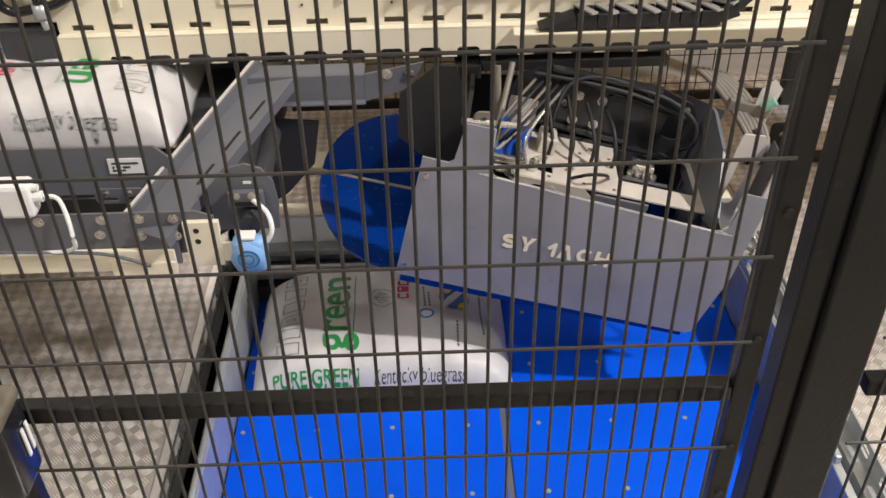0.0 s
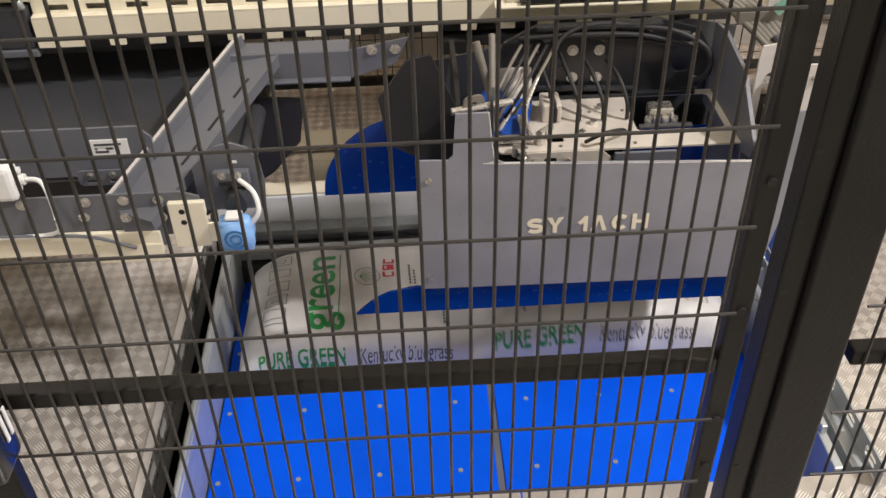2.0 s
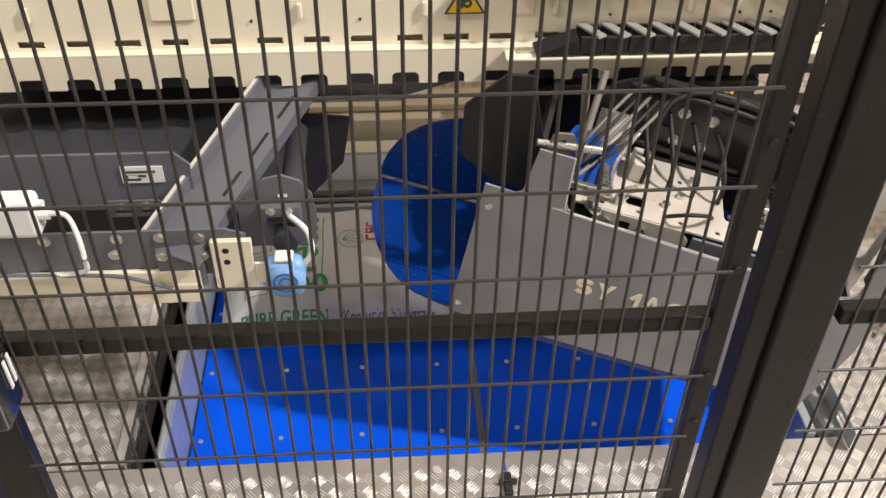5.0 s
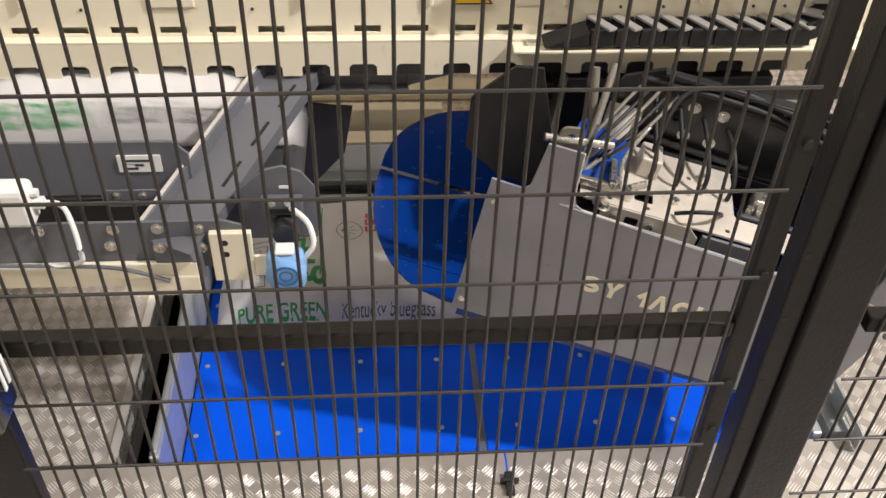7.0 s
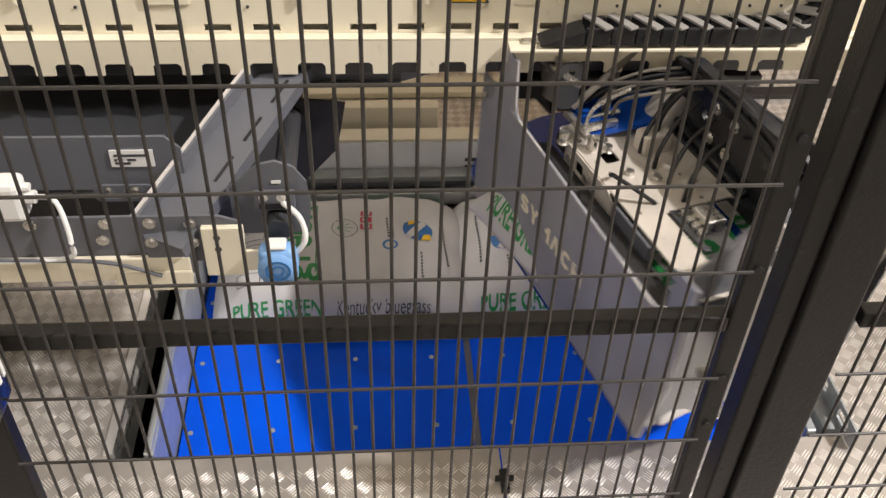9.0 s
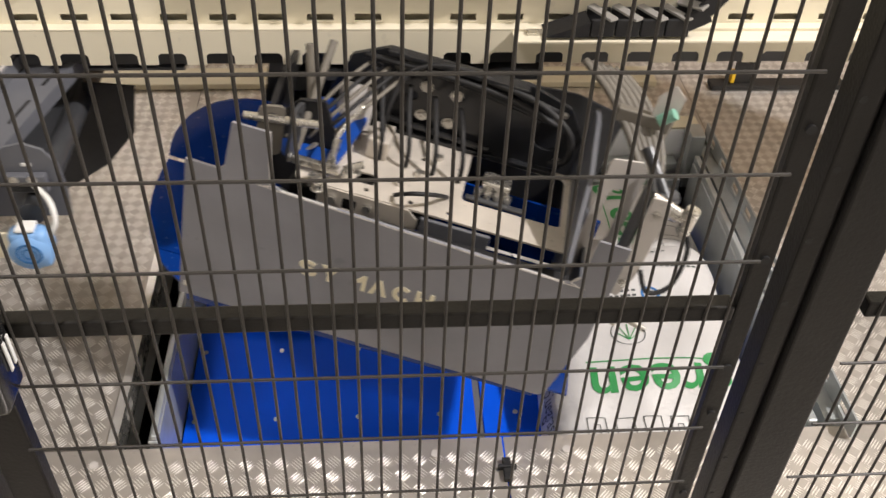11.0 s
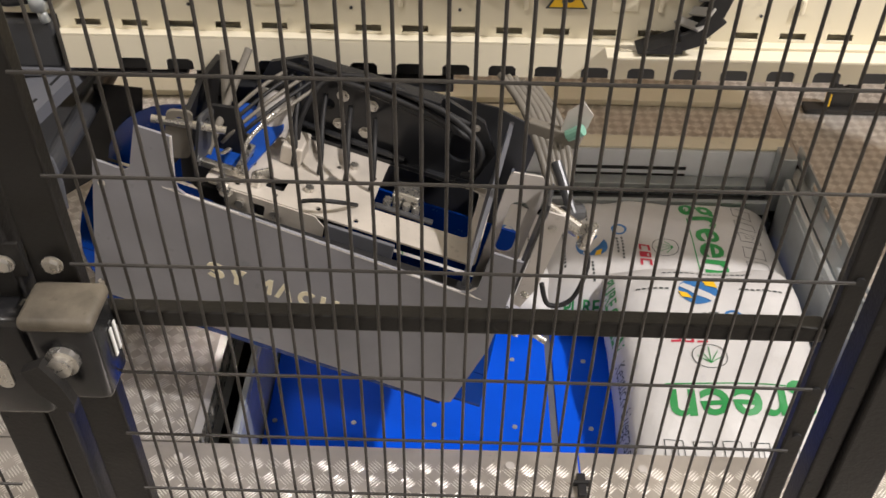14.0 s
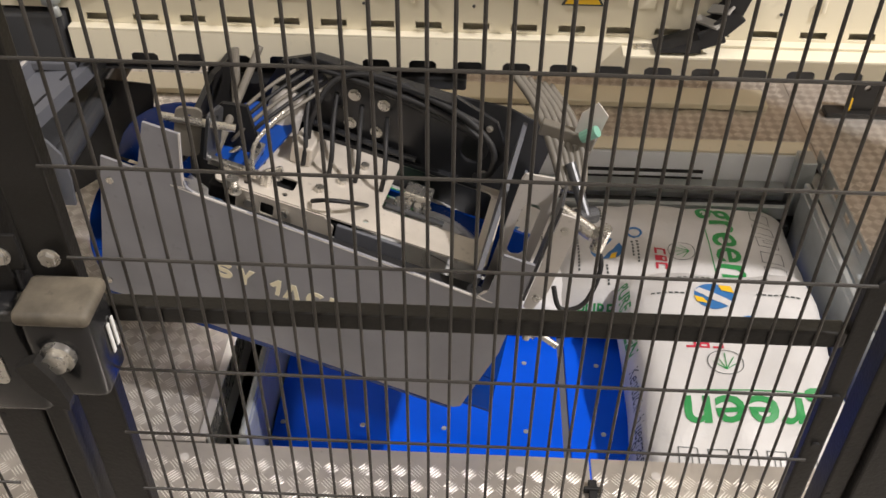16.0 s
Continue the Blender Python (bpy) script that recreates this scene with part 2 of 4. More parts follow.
def blue_deck():
    root = thing("sliding_table", "bright blue plastic table plates fixed with steel screws", "machine table")
    for x0, x1 in ((-0.631, 0.005), (0.021, 0.655)):
        part("table_plate", boxes((x0, x1, 0.36, 1.38, -0.165, -0.15), bevel=0.002), M_BLUE, root, "bright blue plastic plate")
    part("joint_strip", boxes((0.0055, 0.0205, 0.36, 1.38, -0.168, -0.154)), M_GREY, root, "dull grey strip in the gap")
    for y in (0.687, 0.890, 1.093, 1.296):
        for x in (-0.612, -0.435, -0.255, -0.075, 0.095, 0.271, 0.447, 0.621):
            part("screw", rods(((x, y, -0.1502), (x, y, -0.1485), 0.0058), n=12), M_ZINC, root)
    return root


blue_deck()


def pit_frame():
    root = thing("pit_frame", "galvanised sheet steel frame lining the pit", "frame")
    part("side_plate", boxes((-0.655, -0.635, 0.512, 1.40, -0.22, 0.012), bevel=0.003), M_ZINC, root)
    part("side_lip", boxes((-0.648, -0.637, 0.514, 1.40, 0.0125, 0.026), bevel=0.003), M_ZINC, root)
    part("side_plate", boxes((0.66, 0.68, 0.512, 1.40, -0.22, 0.012), bevel=0.003), M_ZINC, root)
    part("side_lip", boxes((0.662, 0.676, 0.6, 1.40, 0.0125, 0.035), bevel=0.003), M_ZINC, root)
    # black sheets close the side gaps from below
    part("gap_floor", boxes((-0.719, -0.656, 0.40, 1.49, -0.26, -0.2)), M_DARK, root, "black sheet at the bottom of the gap")
    part("gap_floor", boxes((0.681, 0.745, 0.40, 1.49, -0.26, -0.2)), M_DARK, root, "black sheet at the bottom of the gap")
    part("floor_edge", boxes((-0.734, -0.7185, 0.52, 1.49, 0.0015, 0.005), (-0.7195, -0.7165, 0.52, 1.49, -0.12, 0.005)), M_RIB, root)
    part("back_plate", boxes((-0.70, 0.70, 1.497, 1.555, -0.12, 0.052), bevel=0.004), M_BACK, root, "bright galvanised back plate")
    part("back_slot", boxes((0.05, 0.42, 1.4945, 1.4967, -0.012, -0.002)), M_DARK, root)
    part("back_slot", boxes((0.05, 0.42, 1.4945, 1.4967, -0.034, -0.026)), M_DARK, root)
    part("back_top", boxes((-0.70, 0.70, 1.50, 1.557, 0.053, 0.06), bevel=0.002), M_CREAM, root, "cream painted edge")
    part("back_rail", boxes((-0.66, 0.64, 1.40, 1.415, -0.09, -0.05), bevel=0.002), M_ZINC, root)
    part("back_rail", boxes((-0.66, 0.64, 1.417, 1.45, -0.09, -0.062), bevel=0.002), M_DARKGREY, root)
    part("back_shelf", boxes((-0.66, 0.64, 1.452, 1.494, -0.05, -0.03), bevel=0.002), M_ZINC, root)
    part("under_plate", boxes((-0.655, 0.65, 1.382, 1.496, -0.26, -0.10)), M_DARKGREY, root)
    slots = [rounded(-0.50 + 0.105 * i, -0.455 + 0.105 * i, 0.012, 0.036, 0.006) for i in range(10)]
    rail = plate(rounded(-0.53, 0.53, 0.0, 0.05, 0.004), 0.004, slots, Matrix.Translation((0.735, 1.0, 0.005)) @ Matrix.Rotation(radians(90), 4, "Z"))
    part("slotted_rail", rail, M_ZINC, root, "slotted galvanised rail")
    part("rail_foot", boxes((0.70, 0.745, 0.52, 1.49, -0.03, 0.004)), M_ZINC, root)
    slots = [rounded(-0.4 + 0.12 * i, -0.35 + 0.12 * i, -0.035, -0.01, 0.006) for i in range(7)]
    part("slotted_rail", plate(rounded(-0.47, 0.45, -0.06, 0.004, 0.003), 0.003, slots, Matrix.Translation((-0.716, 1.0, 0.0)) @ Matrix.Rotation(radians(90), 4, "Z")), M_STEEL, root)
    part("front_wall", boxes((-0.655, 0.68, 0.34, 0.356, -0.26, -0.008)), M_ZINC, root)
    part("corner_post", boxes((0.655, 0.695, 1.43, 1.494, -0.1, 0.075), bevel=0.003), M_ZINC, root)
    return root


pit_frame()


# ---- fence ----
ROWS_UP = [0.927 + 0.1 * k for k in range(11)]
ROWS_LOW = [0.781 - 0.1 * k for k in range(7)]


def mesh_wires(root, x0, x1, phase):
    n0, n1 = math.ceil((x0 - phase) / 0.0212), math.floor((x1 - phase) / 0.0212)
    for k in range(n0, n1 + 1):
        x = phase + 0.0212 * k
        part("wire", rods(((x, 0.0, 0.10), (x, 0.0, 2.0), 0.0017), n=8), M_WIRE, root)
    for z in ROWS_UP + ROWS_LOW:
        part("cross_wire", rods(((x0 - 0.006, -0.0034, z), (x1 + 0.006, -0.0034, z), 0.0017), n=8), M_WIRE, root)


def tube_part(name, root, x0, x1, y0, y1, z0, z1, mat=M_BLACK, label=""):
    return part(name, boxes((x0, x1, y0, y1, z0, z1), bevel=0.0025), mat, root, label)


def fence_gate():
    root = thing("fence_gate", "black steel wire mesh gate with a middle rail", "gate")
    mesh_wires(root, -0.567, 0.14, -0.249)
    tube_part("gate_stile", root, 0.1415, 0.163, 0.002, 0.022, 0.05, 2.05)
    tube_part("gate_stile", root, -0.615, -0.572, 0.002, 0.022, 0.05, 2.05)
    tube_part("middle_rail", root, -0.5715, 0.141, 0.002, 0.0215, 0.8425, 0.862)
    tube_part("top_rail", root, -0.5715, 0.141, 0.002, 0.0215, 2.0, 2.02)
    tube_part("bottom_rail", root, -0.5715, 0.141, 0.002, 0.0215, 0.08, 0.1)
    for z in (0.55, 0.70, 0.775, 0.925, 1.07):
        part("hole_plug", rods(((0.1525, 0.0022, z), (0.1525, -0.001, z), 0.0045), n=12), M_DARK, root)
    return root


fence_gate()


def fence_post(x0, x1, xa, label):
    root = thing("fence_post", label, "post", "fence posts")
    tube_part("post_tube", root, x0, xa, -0.002, 0.03, 0.002, 2.1)
    tube_part("post_tube", root, xa + 0.006, x1, -0.006, 0.04, 0.002, 2.1)
    part("foot_plate", boxes((x0 - 0.03, x1 + 0.03, -0.05, 0.08, 0.0005, 0.008), bevel=0.002), M_BLACK, root)
    # recessed black strip painted in for the dark gap between the tubes
    part("gap_strip", boxes((xa + 0.0003, xa + 0.0057, 0.006, 0.028, 0.01, 2.09)), M_DARK, root, "dark strip in the gap between the tubes")
    for z in (0.55, 0.62, 0.70, 0.78, 0.87, 0.95, 1.03, 1.1):
        part("bolt_hole", rods(((x0 + 0.006, -0.0026, z), (x0 + 0.006, -0.0015, z), 0.0035), n=12), M_DARK, root)
    return root


fence_post(0.180, 0.262, 0.202, "wide black steel fence post by the gate")
fence_post(-0.706, -0.628, -0.656, "black steel fence post carrying the gate lock")


def mesh_fence(x0, x1, label):
    root = thing("mesh_fence", label, "fence", "mesh fences")
    mesh_wires(root, x0, x1, x0 + 0.012)
    tube_part("panel_rail", root, x0, x1, 0.002, 0.0215, 0.8425, 0.862)
    return root


mesh_fence(0.276, 0.99, "black wire mesh fence panel beside the gate")
mesh_fence(-1.45, -0.722, "black wire mesh fence panel behind the lock")


def gate_lock():
    root = thing("gate_lock", "black plastic gate lock with a worn turning lever", "lock")
    part("housing", boxes((-0.585, -0.522, -0.075, -0.020, 0.83, 0.935), bevel=0.009), M_GLOSS, root, "glossy black plastic housing", True)
    part("strike_box", boxes((-0.665, -0.592, -0.062, -0.0235, 0.79, 0.925), bevel=0.009), M_GLOSS, root, "black plastic strike box", True)
    part("cover", boxes((-0.588, -0.519, -0.078, -0.022, 0.926, 0.942), bevel=0.006), M_DUST, root, "dusty black cover", True)
    part("knob", rods(((-0.555, -0.0755, 0.892), (-0.555, -0.083, 0.892), 0.016), ((-0.555, -0.083, 0.892), (-0.555, -0.090, 0.892), 0.011), n=20), M_STEEL, root, "ribbed steel knob")
    lever = [(-0.011, 0.012), (0.010, 0.014), (0.013, -0.014), (0.010, -0.042), (0.004, -0.052), (-0.005, -0.042), (-0.012, -0.014)]
    part("lever", plate(lever, 0.012, m=Matrix.Translation((-0.572, -0.098, 0.888)) @ Matrix.Rotation(radians(-20), 4, "Y")), M_BLACK, root, "grey worn lever")
    slot = plate(rounded(-0.008, 0.008, -0.02, 0.02, 0.0075), 0.002, m=Matrix.Translation((-0.628, -0.0638, 0.855)))
    part("slot", slot, M_STEEL, root)
    part("strike_plate", boxes((-0.521, -0.5195, -0.036, -0.031, 0.865, 0.90), (-0.521, -0.5195, -0.046, -0.041, 0.865, 0.90)), M_WHITE, root)
    for z, x in ((0.962, -0.565), (0.962, -0.61)):
        bolt("bolt", root, (x, -0.0235, z), (0, -1, 0), 0.0075)
    part("fixing_plate", boxes((-0.648, -0.592, -0.0230, -0.0185, 0.945, 0.985), bevel=0.001), M_BLACK, root)
    root.matrix_basis = Matrix.Translation((-0.023, 0.018, -0.034))
    return root


gate_lock()


# ---- gantry beam (keyed; front lower edge at the origin) ----
def hazard_sign(root):
    t = 0.004
    sign = part("warning_sign", plate([(-0.038, 0), (0.038, 0), (0, 0.063)], t), M_INK, root, "yellow black triangular warning sign", loc=pose(-0.026, 0.0115, 0.136))
    part("sign_face", plate([(-0.032, 0.0035), (0.032, 0.0035), (0, 0.0565)], 0.001), M_YELLOW, sign, loc=pose(0, -0.0012, 0))
    bm = plate(ring(0.004, 0.022, 0.009, 12), 0.001, [ring(0.004, 0.022, 0.004, 10)])
    part("sign_gear", bm, M_INK, sign, loc=pose(0, -0.0024, 0))
    part("sign_arm", boxes((-0.014, 0.004, -0.0022, -0.0013, 0.024, 0.030), (-0.010, -0.003, -0.0022, -0.0013, 0.012, 0.024), (-0.004, 0.014, -0.0022, -0.0013, 0.034, 0.038)), M_INK, sign)


def gantry_beam():
    root = thing("gantry_beam", "cream painted gantry beam with a notched lower edge", "machine beam")
    x0, x1, xw = -0.97, 1.5, -1.5
    out = [(x0, 0.068), (x0, 0.0)]
    k = math.ceil((x0 + 0.225 + 0.05) / 0.0875)
    while -0.225 + 0.0875 * k + 0.03 < x1:
        c = -0.225 + 0.0875 * k
        out += [(c - 0.026, 0.0), (c - 0.0255, 0.018), (c - 0.019, 0.0235), (c + 0.019, 0.0235), (c + 0.0255, 0.018), (c + 0.026, 0.0)]
        k += 1
    out += [(x1, 0.0), (x1, 0.068)]
    part("notched_flange", plate(out, 0.004), M_CREAM, root, "cream steel flange with regular notches")
    part("ledge", boxes((x0, x1, 0.0, 0.022, 0.0685, 0.0725), bevel=0.001), M_CREAM, root, "narrow cream ledge")
    part("chain_shelf", boxes((0.05, x1, -0.038, -0.0005, 0.062, 0.067), bevel=0.001), M_CREAM, root, "cream chain shelf")
    slots = []
    k = math.ceil((x0 + 0.25) / 0.0875)
    while -0.225 + 0.0875 * k + 0.03 < x1:
        c = -0.225 + 0.0875 * k + 0.01
        slots.append([(c - 0.024, 0.077), (c + 0.024, 0.077), (c + 0.024, 0.091), (c - 0.024, 0.091)])
        k += 1
    # the wall's unseen upper part is added height, shading the floor behind
    part("slotted_wall", plate([(x0, 0.064), (x1, 0.064), (x1, 1.5), (xw, 1.5), (xw, 0.105), (x0, 0.100)], 0.004, slots, Matrix.Translation((0, 0.0225, 0))), M_CREAM, root, "cream wall with rectangular slots")
    part("wall_core", boxes((x0, x1, 0.05, 0.30, 0.064, 1.5), (xw, x0, 0.05, 0.30, 0.105, 1.5)), M_CREAM, root, "cream box behind the slots")
    part("unseen_wall_top", boxes((xw, x1, 0.0225, 0.305, 1.501, 1.51)), M_CREAM, root)
    for a, b in ((-0.60, -0.52), (0.055, 0.105), (0.62, 0.70), (-1.1, -1.03)):
        part("cover_plate", boxes((a, b, 0.017, 0.0223, 0.130, 0.30), bevel=0.002), M_CREAM, root)
    for x in (-0.82, -0.33, -0.10, 0.145, 0.40, 0.80):
        part("stud", boxes((x - 0.005, x + 0.005, 0.014, 0.0223, 0.130, 0.160), bevel=0.003), M_CREAM, root)
    for x in (-0.72, -0.42, -0.22, 0.25, 0.33, 0.5, 0.56):
        for z in (0.125, 0.19, 0.26):
            part("panel_screw", rods(((x, 0.0226, z), (x, 0.020, z), 0.003), n=8), M_DARKGREY, root)
    part("seam_strip", boxes((xw, x1, 0.016, 0.0223, 0.195, 0.203), bevel=0.002), M_CREAM, root)
    part("inner_rail", boxes((x0, x1, 0.025, 0.16, -0.012, 0.045)), M_DARKGREY, root, "dark guide rail")
    part("underside", boxes((x0, x1, 0.17, 0.30, 0.005, 0.06)), M_DARKGREY, root, "dark steel underside")
    drive = part("drive_box", boxes((-1.10, -0.978, 0.004, 0.10, -0.004, 0.094), bevel=0.006), M_DARKGREY, root, "dark grey drive housing")
    part("housing_lip", boxes((-1.30, -0.975, 0.0, 0.06, -0.022, -0.0045), bevel=0.003), M_GREY, drive)
    part("drive_plug", rods(((-0.99, 0.004, 0.150), (-0.99, 0.004, 0.118), 0.017), ((-0.99, 0.004, 0.118), (-0.985, 0.004, 0.092), 0.009), n=14), M_ZINC, root, "bare metal cable plug", True)
    part("drive_hose", tube([(-0.99, 0.004, 0.150), (-0.995, -0.004, 0.185), (-1.03, -0.012, 0.20), (-1.07, -0.008, 0.165), (-1.05, 0.0, 0.135), (-1.0, 0.004, 0.14), (-0.95, 0.008, 0.15), (-0.90, 0.010, 0.19), (-0.90, 0.012, 0.30)], 0.011), M_GLOSS, root, "black looped hose", True)
    hazard_sign(root)
    return root


beam = gantry_beam()


# ---- cable chain (slides with the carriage) ----
def cable_chain():
    root = thing("cable_chain", "black plastic cable chain on the beam", "cable chain")
    part("chain_nose", plate([(-0.03, 0.006), (0.05, 0.006), (0.05, 0.034), (0.02, 0.024)], 0.05), M_DARK, root)
    part("chain_shoe", boxes((-0.06, 0.05, 0.02, 0.035, 0.0, 0.005)), M_STEEL, root)
    links = []
    for i in range(26):
        ln = part("chain_link", boxes((0, 0.044, 0.0, 0.008, 0.0, 0.034), (0, 0.044, 0.046, 0.054, 0.0, 0.034), (0.004, 0.040, 0.008, 0.046, 0.002, 0.008), bevel=0.002), M_DARK, root)
        bar = boxes((-0.009, 0.009, -0.006, 0.060, 0.0, 0.005), bevel=0.001)
        bmesh.ops.transform(bar, matrix=Matrix.Shear("XY", 4, (0.0, 0.0)), verts=bar.verts)
        part("chain_bar", bar, M_BAR, ln, "grey cross bar", loc=pose(0.036, 0, 0.0345, 0, 0, 30))
        links.append(ln)
    return root, links


chain, chain_links = cable_chain()


# ---- gripper (keyed; origin at the middle of the bag space) ----
def logo_bars(root, m):
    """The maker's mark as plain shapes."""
    def mark(outline, holes=()):
        part("mark", plate(outline, 0.0012, holes), M_IVORY, root, loc=m)
    w, h, t = 0.033, 0.037, 0.0088
    x = -0.107
    def stroke(pts):
        """A band of width t along a line of points."""
        one, two = [], []
        for i, q in enumerate(pts):
            u, v = pts[max(i - 1, 0)], pts[min(i + 1, len(pts) - 1)]
            dx, dz = v[0] - u[0], v[1] - u[1]
            n = math.hypot(dx, dz)
            one.append((q[0] - dz / n * t / 2, q[1] + dx / n * t / 2))
            two.append((q[0] + dz / n * t / 2, q[1] - dx / n * t / 2))
        return one + two[::-1]
    rx, rz = 0.0125, (h - t) / 4
    cx, zu, zl = x + 0.017, h - t / 2 - rz, t / 2 + rz
    bow = lambda cz, angles: [(cx + rx * math.cos(radians(g)), cz + rz * math.sin(radians(g))) for g in angles]
    mark(stroke(bow(zu, [25 + 24.5 * k for k in range(11)])))
    mark(stroke(bow(zl, [90 - 24.5 * k for k in range(11)])))
    x += 0.040
    mark([(x + w / 2 - t / 2, 0), (x + w / 2 + t / 2, 0), (x + w / 2 + t / 2, h * 0.45), (x + w, h), (x + w - t * 1.2, h), (x + w / 2, h * 0.6), (x + t * 1.2, h), (x, h), (x + w / 2 - t / 2, h * 0.45)])
    x += 0.062
    mark([(x + 0.012, 0), (x + 0.02, 0), (x + 0.02, h), (x + 0.013, h), (x, h * 0.6), (x + 0.006, h * 0.45), (x + 0.012, h * 0.6)])
    x += 0.026
    mark([(x, 0), (x + t, 0), (x + w / 2, h * 0.72), (x + w - t, 0), (x + w, 0), (x + w / 2 + t / 2, h), (x + w / 2 - t / 2, h)])
    x += 0.042
    mark(stroke([(x + 0.0175 + 0.0135 * math.cos(radians(g)), h / 2 + (h - t) / 2 * math.sin(radians(g))) for g in range(45, 316, 15)]))
    x += 0.041
    mark([(x, 0), (x + t, 0), (x + t, h * 0.4), (x + w - t, h * 0.4), (x + w - t, 0), (x + w, 0), (x + w, h), (x + w - t, h), (x + w - t, h * 0.6), (x + t, h * 0.6), (x + t, h), (x, h)])


def gripper():
    root = thing("bag_gripper", "grey sheet steel bag gripper with blue plastic lining", "gripper")
    out = [(-0.317, -0.150), (0.372, -0.158), (0.384, -0.15), (0.412, 0.02), (0.412, 0.235), (0.360, 0.235), (0.357, 0.15), (0.345, 0.135), (0.33, 0.131),
           (-0.155, 0.152), (-0.168, 0.158), (-0.174, 0.172), (-0.184, 0.262), (-0.246, 0.262), (-0.252, 0.172), (-0.262, 0.163), (-0.317, 0.165)]
    part("front_panel", plate(out, 0.005, m=Matrix.Translation((0, -0.205, 0))), M_PANEL, root, "grey painted front panel")
    rim = [(0.354, 0.149), (0.343, 0.134), (0.33, 0.1295), (-0.155, 0.1505), (-0.169, 0.157), (-0.1755, 0.172), (-0.1855, 0.262)]
    part("cut_edge", tube([(x, -0.2035, z) for x, z in rim], 0.0022, 6, 3), M_PALE, root, "bare bright cut edge")
    logo_bars(root, pose(0, -0.2068, -0.018))
    for p in ((-0.300, 0.121), (-0.303, -0.121)):
        part("screw", rods(((p[0], -0.2055, p[1]), (p[0], -0.2085, p[1]), 0.0065), n=12), M_STEEL, root)
    part("rear_panel", plate([(-0.30, -0.15), (0.38, -0.15), (0.40, 0.22), (0.30, 0.24), (-0.1, 0.2), (-0.30, 0.16)], 0.005, m=Matrix.Translation((0, 0.20, 0))), M_DARKGREY, root, "dark rear panel")
    turn = Matrix.Translation((0.352, -0.075, 0)) @ Matrix.Rotation(radians(14), 4, "Z")
    part("end_plate", plate([(0.0, 0.0), (0.066, 0.0), (0.070, 0.285), (0.055, 0.305), (0.004, 0.305), (0.0, 0.295)], 0.004, [rounded(0.018, 0.050, 0.125, 0.245, 0.014)], turn), M_PALE, root, "pale end plate with a rounded slot")
    part("end_cheek", boxes((0.423, 0.428, -0.125, -0.062, 0.08, 0.30), bevel=0.001), M_DARKGREY, root, "dark inner cheek")
    part("end_flange", plate([(0.0, 0.07), (0.016, 0.065), (0.030, 0.12), (0.034, 0.275), (0.026, 0.29), (0.0, 0.29)], 0.004, m=Matrix.Translation((0.429, -0.128, 0))), M_PALE, root, "pale folded end flange")
    for z in (0.10, 0.26):
        bolt("flange_bolt", root, (0.444, -0.1285, z), (0, -1, 0), 0.006)
    part("end_wall", plate([(-0.19, -0.145), (0.195, -0.145), (0.195, 0.12), (-0.19, 0.10)], 0.005, m=Matrix.Translation((0.372, 0, 0)) @ Matrix.Rotation(radians(90), 4, "Z")), M_GREY, root)
    # blue lining: fixed back wall with a rounded mouth
    arc = [(-0.32 - 0.22 * math.cos(radians(a)), -0.145 + 0.205 * math.sin(radians(a))) for a in range(0, 91, 9)]
    lining = part("back_lining", plate([(0.365, -0.145)] + arc + [(-0.24, 0.06), (-0.16, 0.0), (0.365, 0.0)], 0.006, m=Matrix.Translation((0, 0.148, 0))), M_LINING, root, "blue plastic back lining with a rounded mouth")
    part("front_lining", boxes((-0.305, 0.365, -0.1995, -0.195, -0.172, -0.10)), M_LINING, root, "blue plastic lining strip")
    part("inner_tray", boxes((-0.165, 0.10, -0.112, 0.143, 0.07, 0.10), bevel=0.003), M_DARK, root, "black inner cover")
    part("inner_skirt", boxes((-0.16, 0.352, -0.194, -0.150, -0.06, 0.09), (-0.16, 0.352, -0.1495, -0.128, 0.02, 0.085), bevel=0.003), M_DARK, root, "black rubber skirt")
    # base plate over the bag space and the mechanism on it
    holes = [ring(x, y, 0.005, 10) for x in (-0.1, -0.03, 0.05, 0.12) for y in (0.10, -0.03)] + [rounded(-0.055, -0.02, 0.055, 0.085, 0.005), rounded(0.135, 0.318, -0.09, 0.055, 0.01)]
    part("top_plate", plate(rounded(-0.155, 0.345, -0.105, 0.118, 0.012), 0.004, holes, Matrix.Translation((0, 0, 0.115)) @ Matrix.Rotation(radians(90), 4, "X")), M_TOP, root, "cream plate with round holes and a window")
    part("top_flange", plate([(-0.11, 0.06), (0.07, 0.06), (0.07, 0.10), (0.05, 0.118), (-0.11, 0.118)], 0.003, [ring(-0.085, 0.098, 0.005, 10), ring(-0.02, 0.098, 0.005, 10), rounded(-0.065, -0.04, 0.08, 0.105, 0.004)], Matrix.Translation((0, -0.122, 0))), M_TOP, root, "cream edge flange")
    part("clamp_plate", boxes((0.075, 0.20, -0.127, -0.1195, 0.055, 0.112), bevel=0.002), M_GREY, root)
    for x, y in ((-0.085, -0.122), (-0.02, -0.122)):
        part("clamp_bolt", rods(((x, y, 0.098), (x, y - 0.008, 0.098), 0.008), n=12), M_STEEL, root)
    flap = plate(rounded(-0.055, 0.055, -0.085, 0.085, 0.03), 0.006, m=Matrix.Translation((-0.135, 0.0, 0.135)) @ Matrix.Rotation(radians(-12), 4, "Z") @ Matrix.Rotation(radians(100), 4, "X"))
    part("blue_flap", flap, M_BLUEFLAP, root, "rounded blue plastic flap")
